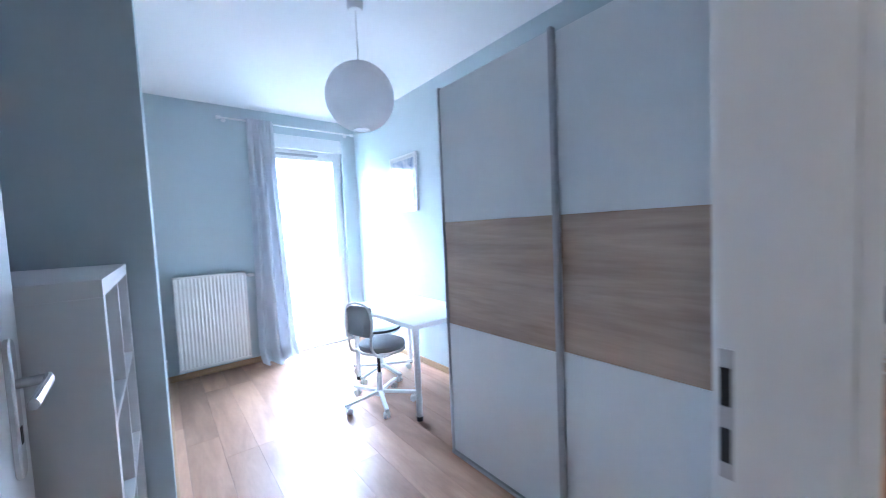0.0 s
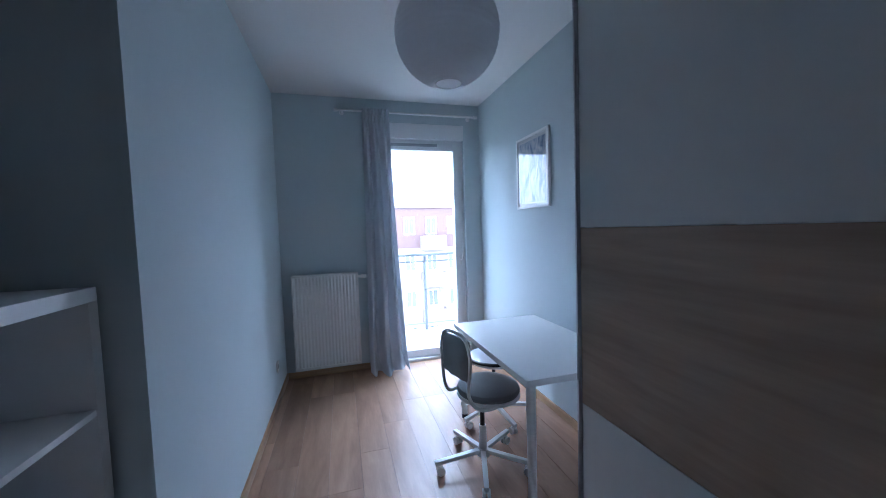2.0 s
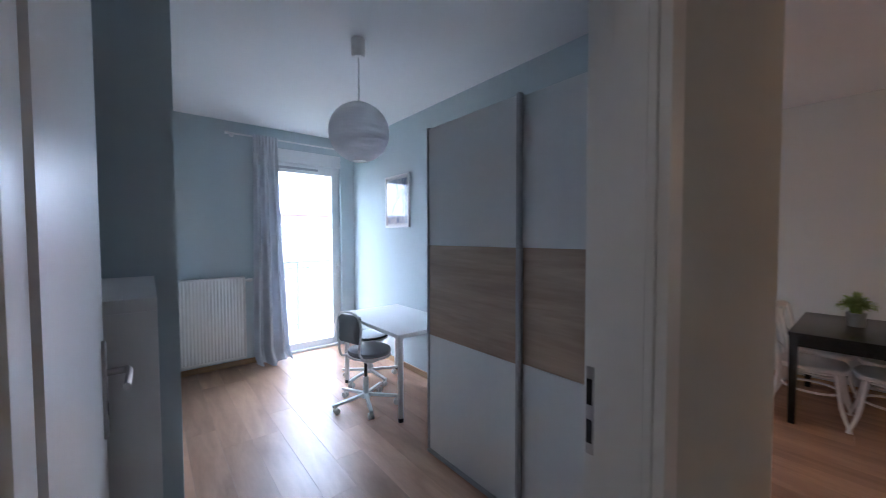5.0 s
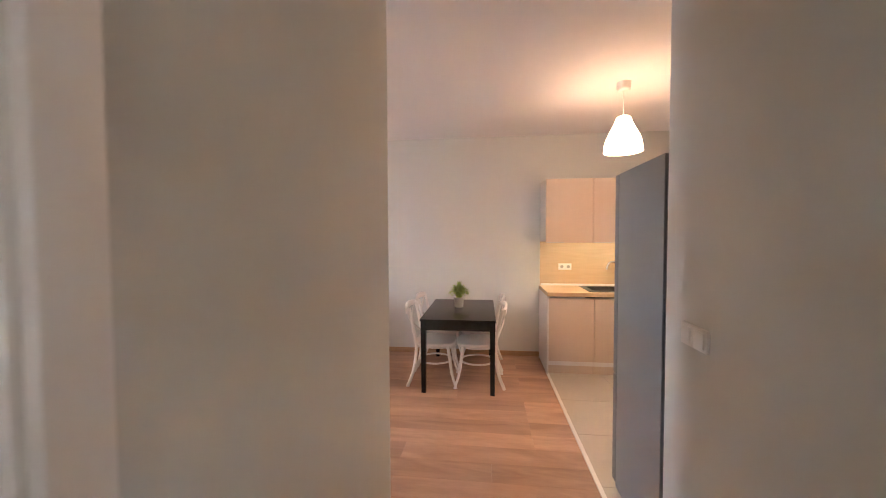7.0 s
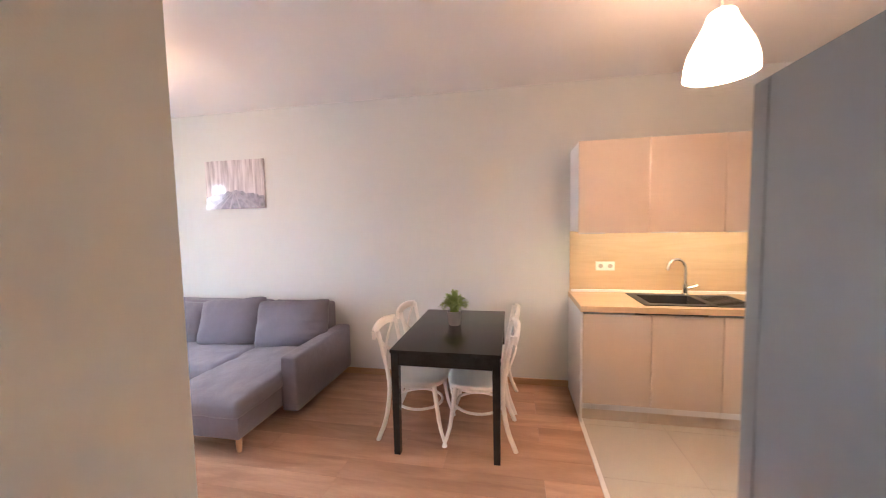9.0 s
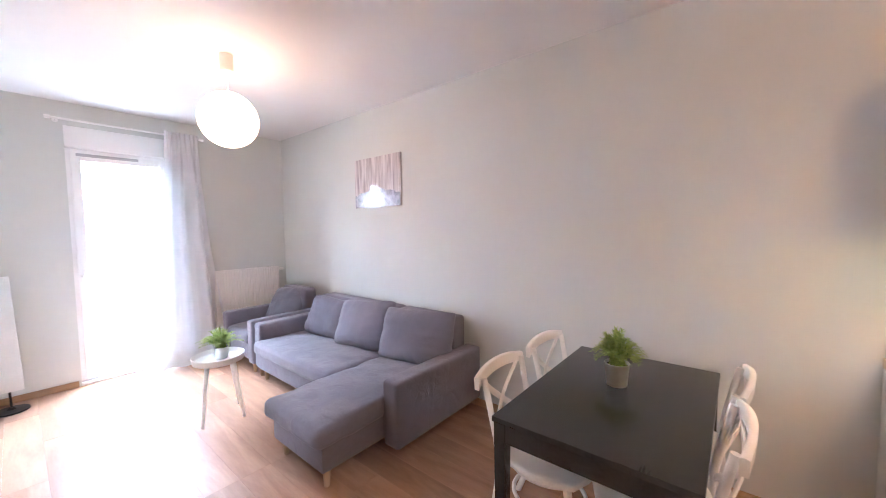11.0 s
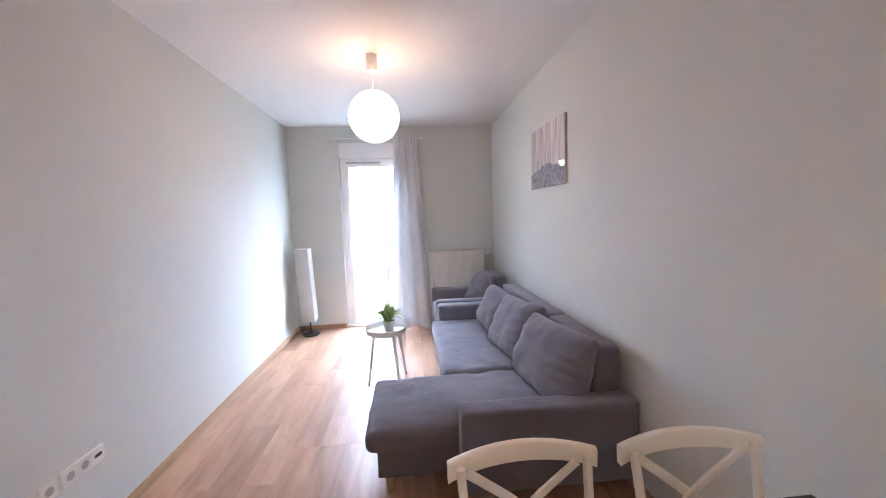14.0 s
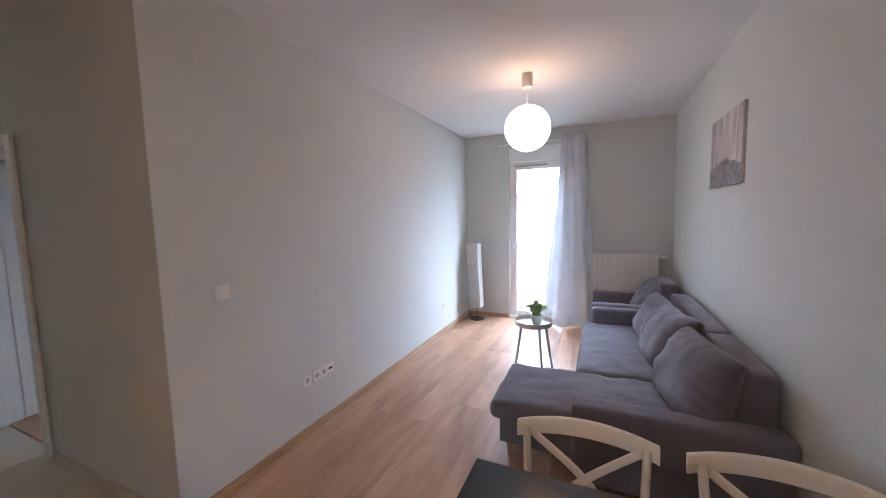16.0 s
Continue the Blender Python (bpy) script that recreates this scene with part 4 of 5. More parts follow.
soft_box(bm, *loc(4.685, 5.675, 1.268, 1.418, 0.085, 0.545), r=0.028, cuts=14, crease=0.002, seed=1)
part("armrest", bm, SOFA, sofa, angle=70)
bm = B()
soft_box(bm, *loc(4.74, 5.665, 3.42, 3.57, 0.09, 0.575), r=0.03, cuts=12, crease=0.002, seed=2)
part("armrest", bm, SOFA, sofa, angle=70)
bm = B()
soft_box(bm, *loc(4.225, 5.5, 1.42, 2.035, 0.12, 0.30), r=0.012, cuts=10)
part("chaise_base", bm, SOFA, sofa, angle=70)
bm = B()
soft_box(bm, *loc(4.71, 5.5, 2.037, 3.418, 0.12, 0.30), r=0.012, cuts=10)
part("seat_base", bm, SOFA, sofa, angle=70)
bm = B()
soft_box(bm, *loc(4.165, 5.42, 1.375, 2.052, 0.292, 0.415), r=0.042, puff=0.02, cuts=30, crease=0.008, seed=3)
for v in bm.verts:
    if v.co.y < 1.421 + SY and v.co.x > 4.68 + SX:
        v.co.y = 1.421 + SY
part("chaise_cushion", bm, SOFA, sofa, angle=70)
bm = B()
soft_box(bm, *loc(4.655, 5.42, 2.057, 3.415, 0.29, 0.415), r=0.042, puff=0.02, cuts=30, crease=0.008, seed=4)
part("seat_cushion", bm, SOFA, sofa, angle=70)
for y0, y1 in ((1.41, 2.105), (2.118, 3.418)):
    bm = B()
    soft_box(bm, *loc(5.475, 5.645, y0, y1, 0.12, 0.80), r=0.03, cuts=12, crease=0.003, seed=y0)
    part("backrest", bm, SOFA, sofa, angle=70)
lean_cushion(sofa, 5.275 + SX, 1.72 + SY, 0.395, 0.74, 0.475, 0.28, 21, 8, 5, 2)
lean_cushion(sofa, 5.235 + SX, 2.375 + SY, 0.40, 0.69, 0.48, 0.26, 22, 8, 8, 4)
lean_cushion(sofa, 5.215 + SX, 3.0 + SY, 0.405, 0.56, 0.44, 0.23, 23, 11, 12, -5)
for x, y in ((4.285, 1.475), (4.285, 1.98), (4.76, 2.10), (4.77, 3.36), (5.58, 1.40), (5.58, 3.5), (4.78, 3.50)):
    sofa_leg(sofa, x + SX, y + SY)

armchair = thing("armchair", (5.2, 4.02, 0), "dark grey fabric armchair with a loose cushion beside the radiator", "armchair")
AY = -4.02
def loc2(x0, x1, y0, y1, z0, z1):
    return x0 + SX, x1 + SX, y0 + AY, y1 + AY, z0, z1
for y0 in (3.60, 4.31):
    bm = B()
    soft_box(bm, *loc2(4.73, 5.60, y0, y0 + 0.13, 0.10, 0.585), r=0.03, cuts=10, crease=0.002, seed=y0)
    part("armrest", bm, SOFA, armchair, angle=70)
bm = B()
soft_box(bm, *loc2(4.76, 5.45, 3.732, 4.308, 0.12, 0.30), r=0.012, cuts=8)
part("seat_base", bm, SOFA, armchair, angle=70)
bm = B()
soft_box(bm, *loc2(4.72, 5.42, 3.735, 4.305, 0.29, 0.43), r=0.05, puff=0.02, cuts=16, crease=0.005, seed=9)
part("seat_cushion", bm, SOFA, armchair, angle=70)
bm = B()
soft_box(bm, *loc2(5.42, 5.60, 3.732, 4.308, 0.12, 0.83), r=0.045, cuts=10, crease=0.003, seed=10)
part("backrest", bm, SOFA, armchair, angle=70)
lean_cushion(armchair, 5.25 + SX, 4.02 + AY, 0.415, 0.55, 0.46, 0.20, 31, 14, 15, 3)
for x in (4.78, 5.55):
    for y in (3.67, 4.37):
        sofa_leg(armchair, x + SX, y + AY)

# round tray table
tray = thing("round_side_table", (4.19, 2.92, 0), "small round white tray table on three splayed legs", "side table")
bm = B()
lathe(bm, [(0.0008, 0.475), (0.176, 0.475), (0.186, 0.480), (0.194, 0.528), (0.190, 0.531), (0.182, 0.493), (0.174, 0.488), (0.0008, 0.488)], segments=56)
part("tray_top", bm, WHITE, tray)
for a in (213, 30, 305):
    d = Vector((math.cos(radians(a)), math.sin(radians(a)), 0))
    bm = B()
    rod(bm, d * 0.205, d * 0.13 + Vector((0, 0, 0.478)), 0.011, 0.017, 14)
    part("leg", bm, WHITE, tray)


def potted_plant(x, y, z, pot_r, pot_h, spread, height, seed, label):
    """A small artificial plant: galvanised tapered pot and a bush of thin leafy stems."""
    p = thing("potted_plant", (x, y, z), label, "plant")
    bm = B()
    lathe(bm, [(0.0006, 0.001), (pot_r * 0.82, 0.001), (pot_r * 0.84, 0.004), (pot_r, pot_h - 0.004), (pot_r * 1.05, pot_h), (pot_r * 1.02, pot_h + 0.003), (pot_r * 0.95, pot_h - 0.002), (pot_r * 0.93, pot_h - 0.015)], segments=32)
    part("pot", bm, ZINC, p, "galvanised metal pot")
    bm = B()
    lathe(bm, [(0.0006, pot_h - 0.012), (pot_r * 0.94, pot_h - 0.014)], segments=20)
    part("soil", bm, SOIL, p)
    rnd = random.Random(seed)
    bm = B()
    for s in range(110):
        az, lean = rnd.uniform(0, 2 * math.pi), rnd.uniform(0.02, 1.12)
        reach = spread * min(1.0, lean) * rnd.uniform(0.75, 1.05)
        top = height * rnd.uniform(0.62, 1.0) * (1 - 0.62 * lean ** 1.6)
        a = Vector((rnd.uniform(-0.6, 0.6) * pot_r, rnd.uniform(-0.6, 0.6) * pot_r, pot_h - 0.01))
        c = Vector((math.cos(az) * reach, math.sin(az) * reach, pot_h + top))
        mid = a.lerp(c, 0.45) + Vector((0, 0, 0.42 * height * (0.35 + 0.65 * min(1, lean))))
        pts = [a * (1 - t) ** 2 + mid * 2 * t * (1 - t) + c * t * t for t in (0, 0.33, 0.66, 1.0)]
        tube(bm, pts, [0.0014, 0.0011, 0.0009, 0.0004], 4)
        for k in range(13):
            t = 0.28 + 0.72 * k / 12
            q = a * (1 - t) ** 2 + mid * 2 * t * (1 - t) + c * t * t
            run = ((mid - a) * (1 - t) + (c - mid) * t).normalized()
            across = run.cross(Vector((0, 0, 1))).normalized()
            for side in (-1, 1):
                d = (run * rnd.uniform(0.6, 1.3) + across * side * rnd.uniform(0.5, 1.0) + Vector((0, 0, rnd.uniform(-0.25, 0.5)))).normalized() * height * rnd.uniform(0.12, 0.23) * (1.15 - 0.5 * t)
                w = d.cross(Vector((0, 0, 1))).normalized() * d.length * 0.105
                up = d.cross(w).normalized() * d.length * 0.06
                v = [bm.verts.new(q), bm.verts.new(q + d * 0.45 + w + up), bm.verts.new(q + d), bm.verts.new(q + d * 0.45 - w + up)]
                bm.faces.new(v)
    part("foliage", bm, LEAF, p, "fine green leaves")
    return p


potted_plant(4.22, 2.94, 0.4885, 0.056, 0.095, 0.19, 0.165, 3, "small green plant in a metal pot on the tray table")

# floor lamp
fl = thing("floor_lamp", (3.05, 4.47, 0), "slim floor lamp with a tall white fabric shade, unlit", "floor lamp")
bm = B()
lathe(bm, [(0.0008, 0.0), (0.105, 0.0), (0.112, 0.006), (0.11, 0.016), (0.03, 0.024), (0.016, 0.04), (0.0008, 0.041)], segments=36)
part("base", bm, BLACK, fl, "round black base")
bm = B()
rod(bm, (0, 0, 0.03), (0, 0, 1.17), 0.008)
part("pole", bm, BLACK, fl)
bm = B()
w = 0.088
for k in range(24):
    z0, z1 = 0.20 + 0.99 * k / 24, 0.20 + 0.99 * (k + 1) / 24
    rings = []
    for z in (z0, z1):
        puff = w * (1 + 0.035 * noise.noise((z * 6.0, 3.0, 1.0)))
        rings.append([bm.verts.new((sx * puff + 0.006 * noise.noise((z * 5.0, sx, 7.0)), sy * puff, z)) for sx, sy in ((-1, -1), (1, -1), (1, 1), (-1, 1))])
    for i in range(4):
        bm.faces.new((rings[0][i], rings[0][(i + 1) % 4], rings[1][(i + 1) % 4], rings[1][i]))
    if k == 0:
        bm.faces.new(list(reversed(rings[0])))
    if k == 23:
        bm.faces.new(rings[1])
bmesh.ops.remove_doubles(bm, verts=list(bm.verts), dist=0.0002)
part("shade", bm, LAMP_PAPER, fl, "tall square white paper shade, leaning a little")
for z in (0.33, 0.46, 0.59, 0.72, 0.85, 0.98, 1.11):
    bm = B()
    box(bm, -w - 0.001, w + 0.001, -w - 0.001, w + 0.001, z, z + 0.0035)
    part("shade_rib", bm, LAMP_PAPER, fl)
for ob in fl.children:
    if ob.name.startswith(("shade", "pole")):
        for v in ob.data.vertices:
            v.co.x -= 0.04 * (v.co.z - 0.1)
bm = B()
tube(bm, curve_points([(-0.10, 0.02, 0.006), (-0.16, 0.06, 0.006), (-0.14, 0.14, 0.006), (-0.20, 0.20, 0.006)], 6), 0.004, 6)
part("cable", bm, BLACK, fl)

# dining table
table = thing("dining_table", (5.005, 0.008, 0), "black-brown wooden dining table with straight legs", "table")
bm = B()
box(bm, -0.578, 0.578, -0.375, 0.375, 0.722, 0.745, 0.003)
part("tabletop", bm, TABLE_BLACK, table)
for q in ((-0.53, 0.53, -0.362, -0.344, 0.635, 0.7215), (-0.53, 0.53, 0.344, 0.362, 0.635, 0.7215), (-0.565, -0.547, -0.33, 0.33, 0.635, 0.7215), (0.547, 0.565, -0.33, 0.33, 0.635, 0.7215)):
    bm = B()
    box(bm, *q, bevel=0.002)
    part("apron", bm, TABLE_BLACK, table)
for x in (-1, 1):
    for y in (-1, 1):
        bm = B()
        box(bm, -0.027, 0.027, -0.027, 0.027, 0, 0.7215, 0.003)
        for v in bm.verts:
            if v.co.z < 0.3:
                v.co.x *= 0.82
                v.co.y *= 0.82
        bmesh.ops.transform(bm, matrix=Matrix.Translation((x * 0.545, y * 0.342, 0)), verts=list(bm.verts))
        part("leg", bm, TABLE_BLACK, table)


def dining_chair():
    """A white bentwood chair with a crossed back. It faces its own -y, its seat centre over the origin."""
    c = thing("dining_chair", (0, 0, 0), "white painted bentwood dining chair with crossed back slats", "chair", group="chairs round the table")
    bm = B()
    soft_box(bm, -0.205, 0.205, -0.20, 0.205, 0.425, 0.458, r=0.012, cuts=16)
    for v in bm.verts:
        r = math.hypot(v.co.x, v.co.y)
        if r > 1e-6:
            m = max(abs(v.co.x), abs(v.co.y))
            f = (m / r) ** 0.55
            v.co.x *= f * 1.06
            v.co.y *= f * 1.06
        if v.co.z > 0.44:
            v.co.z -= 0.008 * max(0, 1 - (r / 0.18) ** 2)
    part("seat", bm, CHAIR_WHITE, c, angle=50)
    bm = B()
    tube(bm, [(0.196 * math.cos(2 * math.pi * k / 40), 0.002 + 0.196 * math.sin(2 * math.pi * k / 40), 0.415) for k in range(40)], 0.014, 8, closed=True)
    part("seat_ring", bm, CHAIR_WHITE, c)
    for s in (-1, 1):
        bm = B()
        tube(bm, curve_points([(s * 0.165, -0.135, 0.43), (s * 0.178, -0.155, 0.30), (s * 0.19, -0.18, 0.14), (s * 0.215, -0.225, 0.0)], 6), [0.019 - 0.007 * k / 18 for k in range(19)], 10)
        part("front_leg", bm, CHAIR_WHITE, c)
        bm = B()
        pts = curve_points([(s * 0.205, 0.285, 0.0), (s * 0.19, 0.225, 0.16), (s * 0.182, 0.195, 0.36), (s * 0.185, 0.20, 0.50), (s * 0.192, 0.232, 0.68), (s * 0.20, 0.263, 0.838)], 6)
        tube(bm, pts, 0.0165, 10, 0.85)
        part("back_post", bm, CHAIR_WHITE, c)
    bm = B()
    n = 18
    rows = []
    for i in range(n + 1):
        u = 2 * i / n - 1
        x = u * 0.238
        y = 0.285 + 0.028 * (1 - u * u) - 0.004
        z0 = 0.795 + 0.022 * (1 - u * u) - 0.008 * u ** 6
        z1 = 0.852 + 0.030 * (1 - u * u)
        rows.append([bm.verts.new(p) for p in ((x, y - 0.012, z0), (x, y + 0.012, z0), (x, y + 0.016, z1 - 0.006), (x, y + 0.006, z1), (x, y - 0.006, z1), (x, y - 0.012, z1 - 0.006))])
    for a, b in zip(rows, rows[1:]):
        for k in range(6):
            bm.faces.new((a[k], a[(k + 1) % 6], b[(k + 1) % 6], b[k]))
    bm.faces.new(list(reversed(rows[0])))
    bm.faces.new(rows[-1])
    bmesh.ops.recalc_face_normals(bm, faces=list(bm.faces))
    part("top_rail", bm, CHAIR_WHITE, c, angle=50)
    for s in (-1, 1):
        bm = B()
        tube(bm, curve_points([(s * -0.178, 0.285, 0.805), (s * -0.02, 0.285 + s * 0.006, 0.675), (s * 0.10, 0.245, 0.57), (s * 0.172, 0.208, 0.505)], 6), 0.017, 8, 0.45)
        part("cross_slat", bm, CHAIR_WHITE, c)
    bm = B()
    ring = [(0.165 * math.cos(a), 0.012 + 0.175 * math.sin(a), 0.235) for a in (2 * math.pi * k / 40 for k in range(40))]
    tube(bm, ring, 0.0105, 8, closed=True)
    part("stretcher", bm, CHAIR_WHITE, c)
    for ob in c.children:
        for v in ob.data.vertices:
            if v.co.z > 0.46:
                v.co.z = 0.46 + (v.co.z - 0.46) * 0.953
    return c


first = dining_chair()
first.matrix_basis = pose(4.785, 0.262, 0, 0, 0, 1)
copy_thing(first, pose(5.322, 0.252, 0, 0, 0, -2))
copy_thing(first, pose(4.79, -0.17, 0, 0, 0, 181))
copy_thing(first, pose(5.31, -0.18, 0, 0, 0, 178))

potted_plant(5.085, 0.04, 0.7455, 0.058, 0.115, 0.125, 0.19, 7, "green artificial plant in a metal pot on the dining table")


# switches and sockets
def wall_plate(name, place, turn, units, kind, label, category):
    """Plates side by side; the wall is behind +y of its own axes."""
    w = thing(name, place, label, category, turn)
    n = len(kind)
    for i, k in enumerate(kind):
        x = (i - (n - 1) / 2) * units
        bm = B()
        box(bm, x - units / 2 + 0.0005, x + units / 2 - 0.0005, -0.011, -0.0005, -0.041, 0.041, 0.003)
        plate = part("plate", bm, WHITE_PLASTIC, w)
        bm = B()
        if k == "switch":
            box(bm, x - 0.028, x + 0.028, -0.017, -0.0105, -0.029, 0.029, 0.003)
            part("rocker", bm, WHITE_PLASTIC, plate)
        elif k == "socket":
            # shallow disc on the plate; its grey stands for the shaded recess
            lathe(bm, [(0.0005, 0.0), (0.019, 0.0), (0.0205, 0.0015)], segments=24)
            bmesh.ops.transform(bm, matrix=pose(x, -0.0112, 0, 90, 0, 0), verts=list(bm.verts))
            for o in (-0.0095, 0.0095):
                rod(bm, (x + o, -0.0135, 0), (x + o, -0.011, 0), 0.0027, segments=10)
            part("socket_hole", bm, SOCKET_GREY, plate)
        else:
            box(bm, x - 0.02, x + 0.02, -0.0135, -0.0105, -0.008, 0.008, 0.001)
            part("data_port", bm, DARK_HOLE, plate)
    return w


wall_plate("light_switch", (LIV_W, 0.56, 1.212), 90, 0.082, ["switch"], "single white rocker light switch on the wall", "switch")
wall_plate("wall_socket", (LIV_W, 1.15, 0.42), 90, 0.08, ["socket"], "single white wall socket near the skirting", "socket")
wall_plate("wall_socket", (LIV_W, 1.325, 0.42), 90, 0.075, ["socket", "socket", "port"], "white triple wall plate with sockets and a data port", "socket")
wall_plate("wall_socket", (LIV_W, 3.72, 0.375), 90, 0.08, ["socket"], "single white wall socket low on the wall", "socket")
wall_plate("wall_socket", (BED_W, 4.2, 0.32), 90, 0.08, ["socket"], "single white wall socket in the bedroom", "socket")
wall_plate("light_switch", (2.365, HALL_S, 1.192), 180, 0.082, ["switch", "switch"], "double white rocker light switch in the hall", "switch")

# ---- kitchen ----
KX, KY = 5.07, -0.975
CUTS = [KY, -1.47, -1.95, -2.43, KIT_S]
for k, (y1, y0) in enumerate(zip(CUTS, CUTS[1:])):
    cab = thing("base_cabinet", (KX, y0, 0), "beige handleless base cabinet under the oak worktop", "cabinet", group="kitchen base cabinets")
    h = y1 - y0
    bm = B()
    box(bm, 0.02, EAST - KX - 0.002, 0.001, h - 0.001, 0.10, 0.74, 0.001)
    part("body", bm, KITCHEN_SIDE, cab)
    bm = B()
    box(bm, 0.0, 0.018, 0.003, h - 0.003, 0.155, 0.872, 0.0015)
    d = part("door", bm, KITCHEN_FRONT, cab)
    bm = B()
    box(bm, -0.016, -0.001, h * 0.30, h * 0.68, 0.858, 0.876, 0.002)
    part("grip", bm, GRIP, d, "slim metal edge grip")
    bm = B()
    box(bm, 0.05, 0.066, 0.001, h - 0.001, 0.0, 0.15, 0.001)
    part("plinth", bm, KITCHEN_FRONT, cab)
bm = B()
box(bm, KX - 0.01, EAST - 0.002, KY + 0.002, KY + 0.018, 0, 0.888, 0.001)
solid("end_panel", bm, KITCHEN_SIDE, "pale end panel closing the kitchen base cabinets", "panel")

worktop = thing("worktop", (KX - 0.02, KIT_S, 0.89), "oak-look kitchen worktop along the wall", "worktop")
SK = (-2.22, -1.44, 5.13, 5.57)
bm = B()
a, b = SK[2] - KX + 0.02, SK[3] - KX + 0.02
c, d = SK[0] - KIT_S, SK[1] - KIT_S
slab_x, slab_y = (0, a, b, EAST - KX + 0.018), (0.001, c, d, KY + 0.02 - KIT_S)
knots = [[bm.verts.new((x, y, 0)) for y in slab_y] for x in slab_x]
cells = [bm.faces.new((knots[i][j], knots[i][j + 1], knots[i + 1][j + 1], knots[i + 1][j])) for i in range(3) for j in range(3) if (i, j) != (1, 1)]
raised = bmesh.ops.extrude_face_region(bm, geom=cells)
bmesh.ops.translate(bm, vec=(0, 0, 0.045), verts=[v for v in raised["geom"] if isinstance(v, bmesh.types.BMVert)])
bmesh.ops.recalc_face_normals(bm, faces=list(bm.faces))
part("slab", bm, WORKTOP, worktop)

sink = thing("kitchen_sink", ((SK[2] + SK[3]) / 2, (SK[0] + SK[1]) / 2, 0.935), "black composite sink with drainer set in the worktop", "sink")
sx, sy = (SK[3] - SK[2]) / 2, (SK[1] - SK[0]) / 2
bm = B()
for q in ((-sx - 0.012, sx + 0.012, sy - 0.05, sy + 0.012, 0.001, 0.008), (-sx - 0.012, -sx + 0.05, -0.06, sy - 0.05, 0.001, 0.008), (sx - 0.07, sx + 0.012, -0.06, sy - 0.05, 0.001, 0.008), (-sx - 0.012, sx + 0.012, -0.10, -0.06, 0.001, 0.008)):
    box(bm, *q, bevel=0.002)
part("rim", bm, SINK, sink)
bm = B()
x0, x1, y0, y1 = -sx + 0.05, sx - 0.07, -0.06, sy - 0.05
for q in ((x0, x1, y0, y1, -0.18, -0.17), (x0 - 0.008, x0, y0, y1, -0.18, 0.006), (x1, x1 + 0.008, y0, y1, -0.18, 0.006), (x0, x1, y0 - 0.008, y0, -0.18, 0.006), (x0, x1, y1, y1 + 0.008, -0.18, 0.006)):
    box(bm, *q, bevel=0.002)
part("basin", bm, SINK, sink)
bm = B()
box(bm, -sx - 0.012, sx + 0.012, -sy - 0.012, -0.10, -0.012, 0.002, 0.002)
for k in range(9):
    box(bm, -sx + 0.03 + k * 0.045, -sx + 0.045 + k * 0.045, -sy + 0.02, -0.13, 0.002, 0.006, 0.001)
part("drainer", bm, SINK, sink)

tap = thing("kitchen_tap", (5.575, -1.90, 0.936), "chrome kitchen mixer tap with a high curved spout", "tap")
bm = B()
lathe(bm, [(0.0008, 0.0), (0.026, 0.0), (0.026, 0.01), (0.021, 0.016), (0.021, 0.10), (0.0008, 0.101)], segments=24)
part("body", bm, CHROME, tap)
bm = B()
tube(bm, curve_points([(0, 0, 0.09), (0, 0, 0.20), (-0.003, 0.012, 0.27), (-0.02, 0.06, 0.31), (-0.04, 0.125, 0.30), (-0.05, 0.155, 0.25), (-0.051, 0.158, 0.22)], 6), 0.0125, 12)
part("spout", bm, CHROME, tap)
bm = B()
tube(bm, [(0, -0.015, 0.06), (0.0, -0.05, 0.068), (0.0, -0.10, 0.085)], [0.012, 0.008, 0.006], 10)
part("lever", bm, CHROME, tap)

bm = B()
box(bm, EAST - 0.016, EAST - 0.002, KIT_S + 0.002, KY + 0.01, 0.936, 1.497, 0.001)
solid("backsplash", bm, WORKTOP, "oak-look splashback panel above the worktop", "splashback")
wall_plate("wall_socket", (EAST - 0.016, -1.275, 1.175), -90, 0.081, ["socket", "socket"], "double white socket on the oak splashback", "socket")

UX, UC = 5.25, [-0.967, -1.497, -2.022, -2.55]
for y1, y0 in zip(UC, UC[1:]):
    cab = thing("wall_cabinet", (UX, y0, 1.502), "beige flat-front wall cabinet hung above the worktop", "cabinet", group="kitchen wall cabinets")
    h = y1 - y0
    bm = B()
    box(bm, 0.02, EAST - UX - 0.002, 0.0008, h - 0.0008, 0.0, 0.725, 0.001)
    part("body", bm, KITCHEN_SIDE, cab)
    bm = B()
    box(bm, 0.0, 0.018, 0.002, h - 0.002, -0.013, 0.727, 0.0015)
    d = part("door", bm, KITCHEN_FRONT, cab)
    bm = B()
    box(bm, -0.012, -0.0005, h * 0.62, h * 0.98, -0.018, -0.006, 0.001)
    part("grip", bm, GRIP, d, "slim metal edge grip")
led = thing("under_cabinet_light", (EAST - 0.03, UC[0] - 0.02, 1.494), "lit warm LED strip under the wall cabinets", "led strip")
bm = B()
box(bm, -0.365, -0.35, UC[-1] - UC[0] + 0.03, 0, -0.001, 0.006, 0.001)
part("diffuser", bm, GLOW_LED, led, "glowing strip")
bm = B()
box(bm, -0.37, -0.366, UC[-1] - UC[0] + 0.03, 0, -0.003, 0.009)
part("profile", bm, ALU, led)
seal = thing("worktop_trim", (EAST - 0.03, KY, 0.936), "pale sealing strip between worktop and splashback", "trim")
bm = B()
box(bm, -0.012, 0.013, KIT_S - KY + 0.01, 0.0, 0.0, 0.022, 0.003)
part("strip", bm, WHITE_PLASTIC, seal)

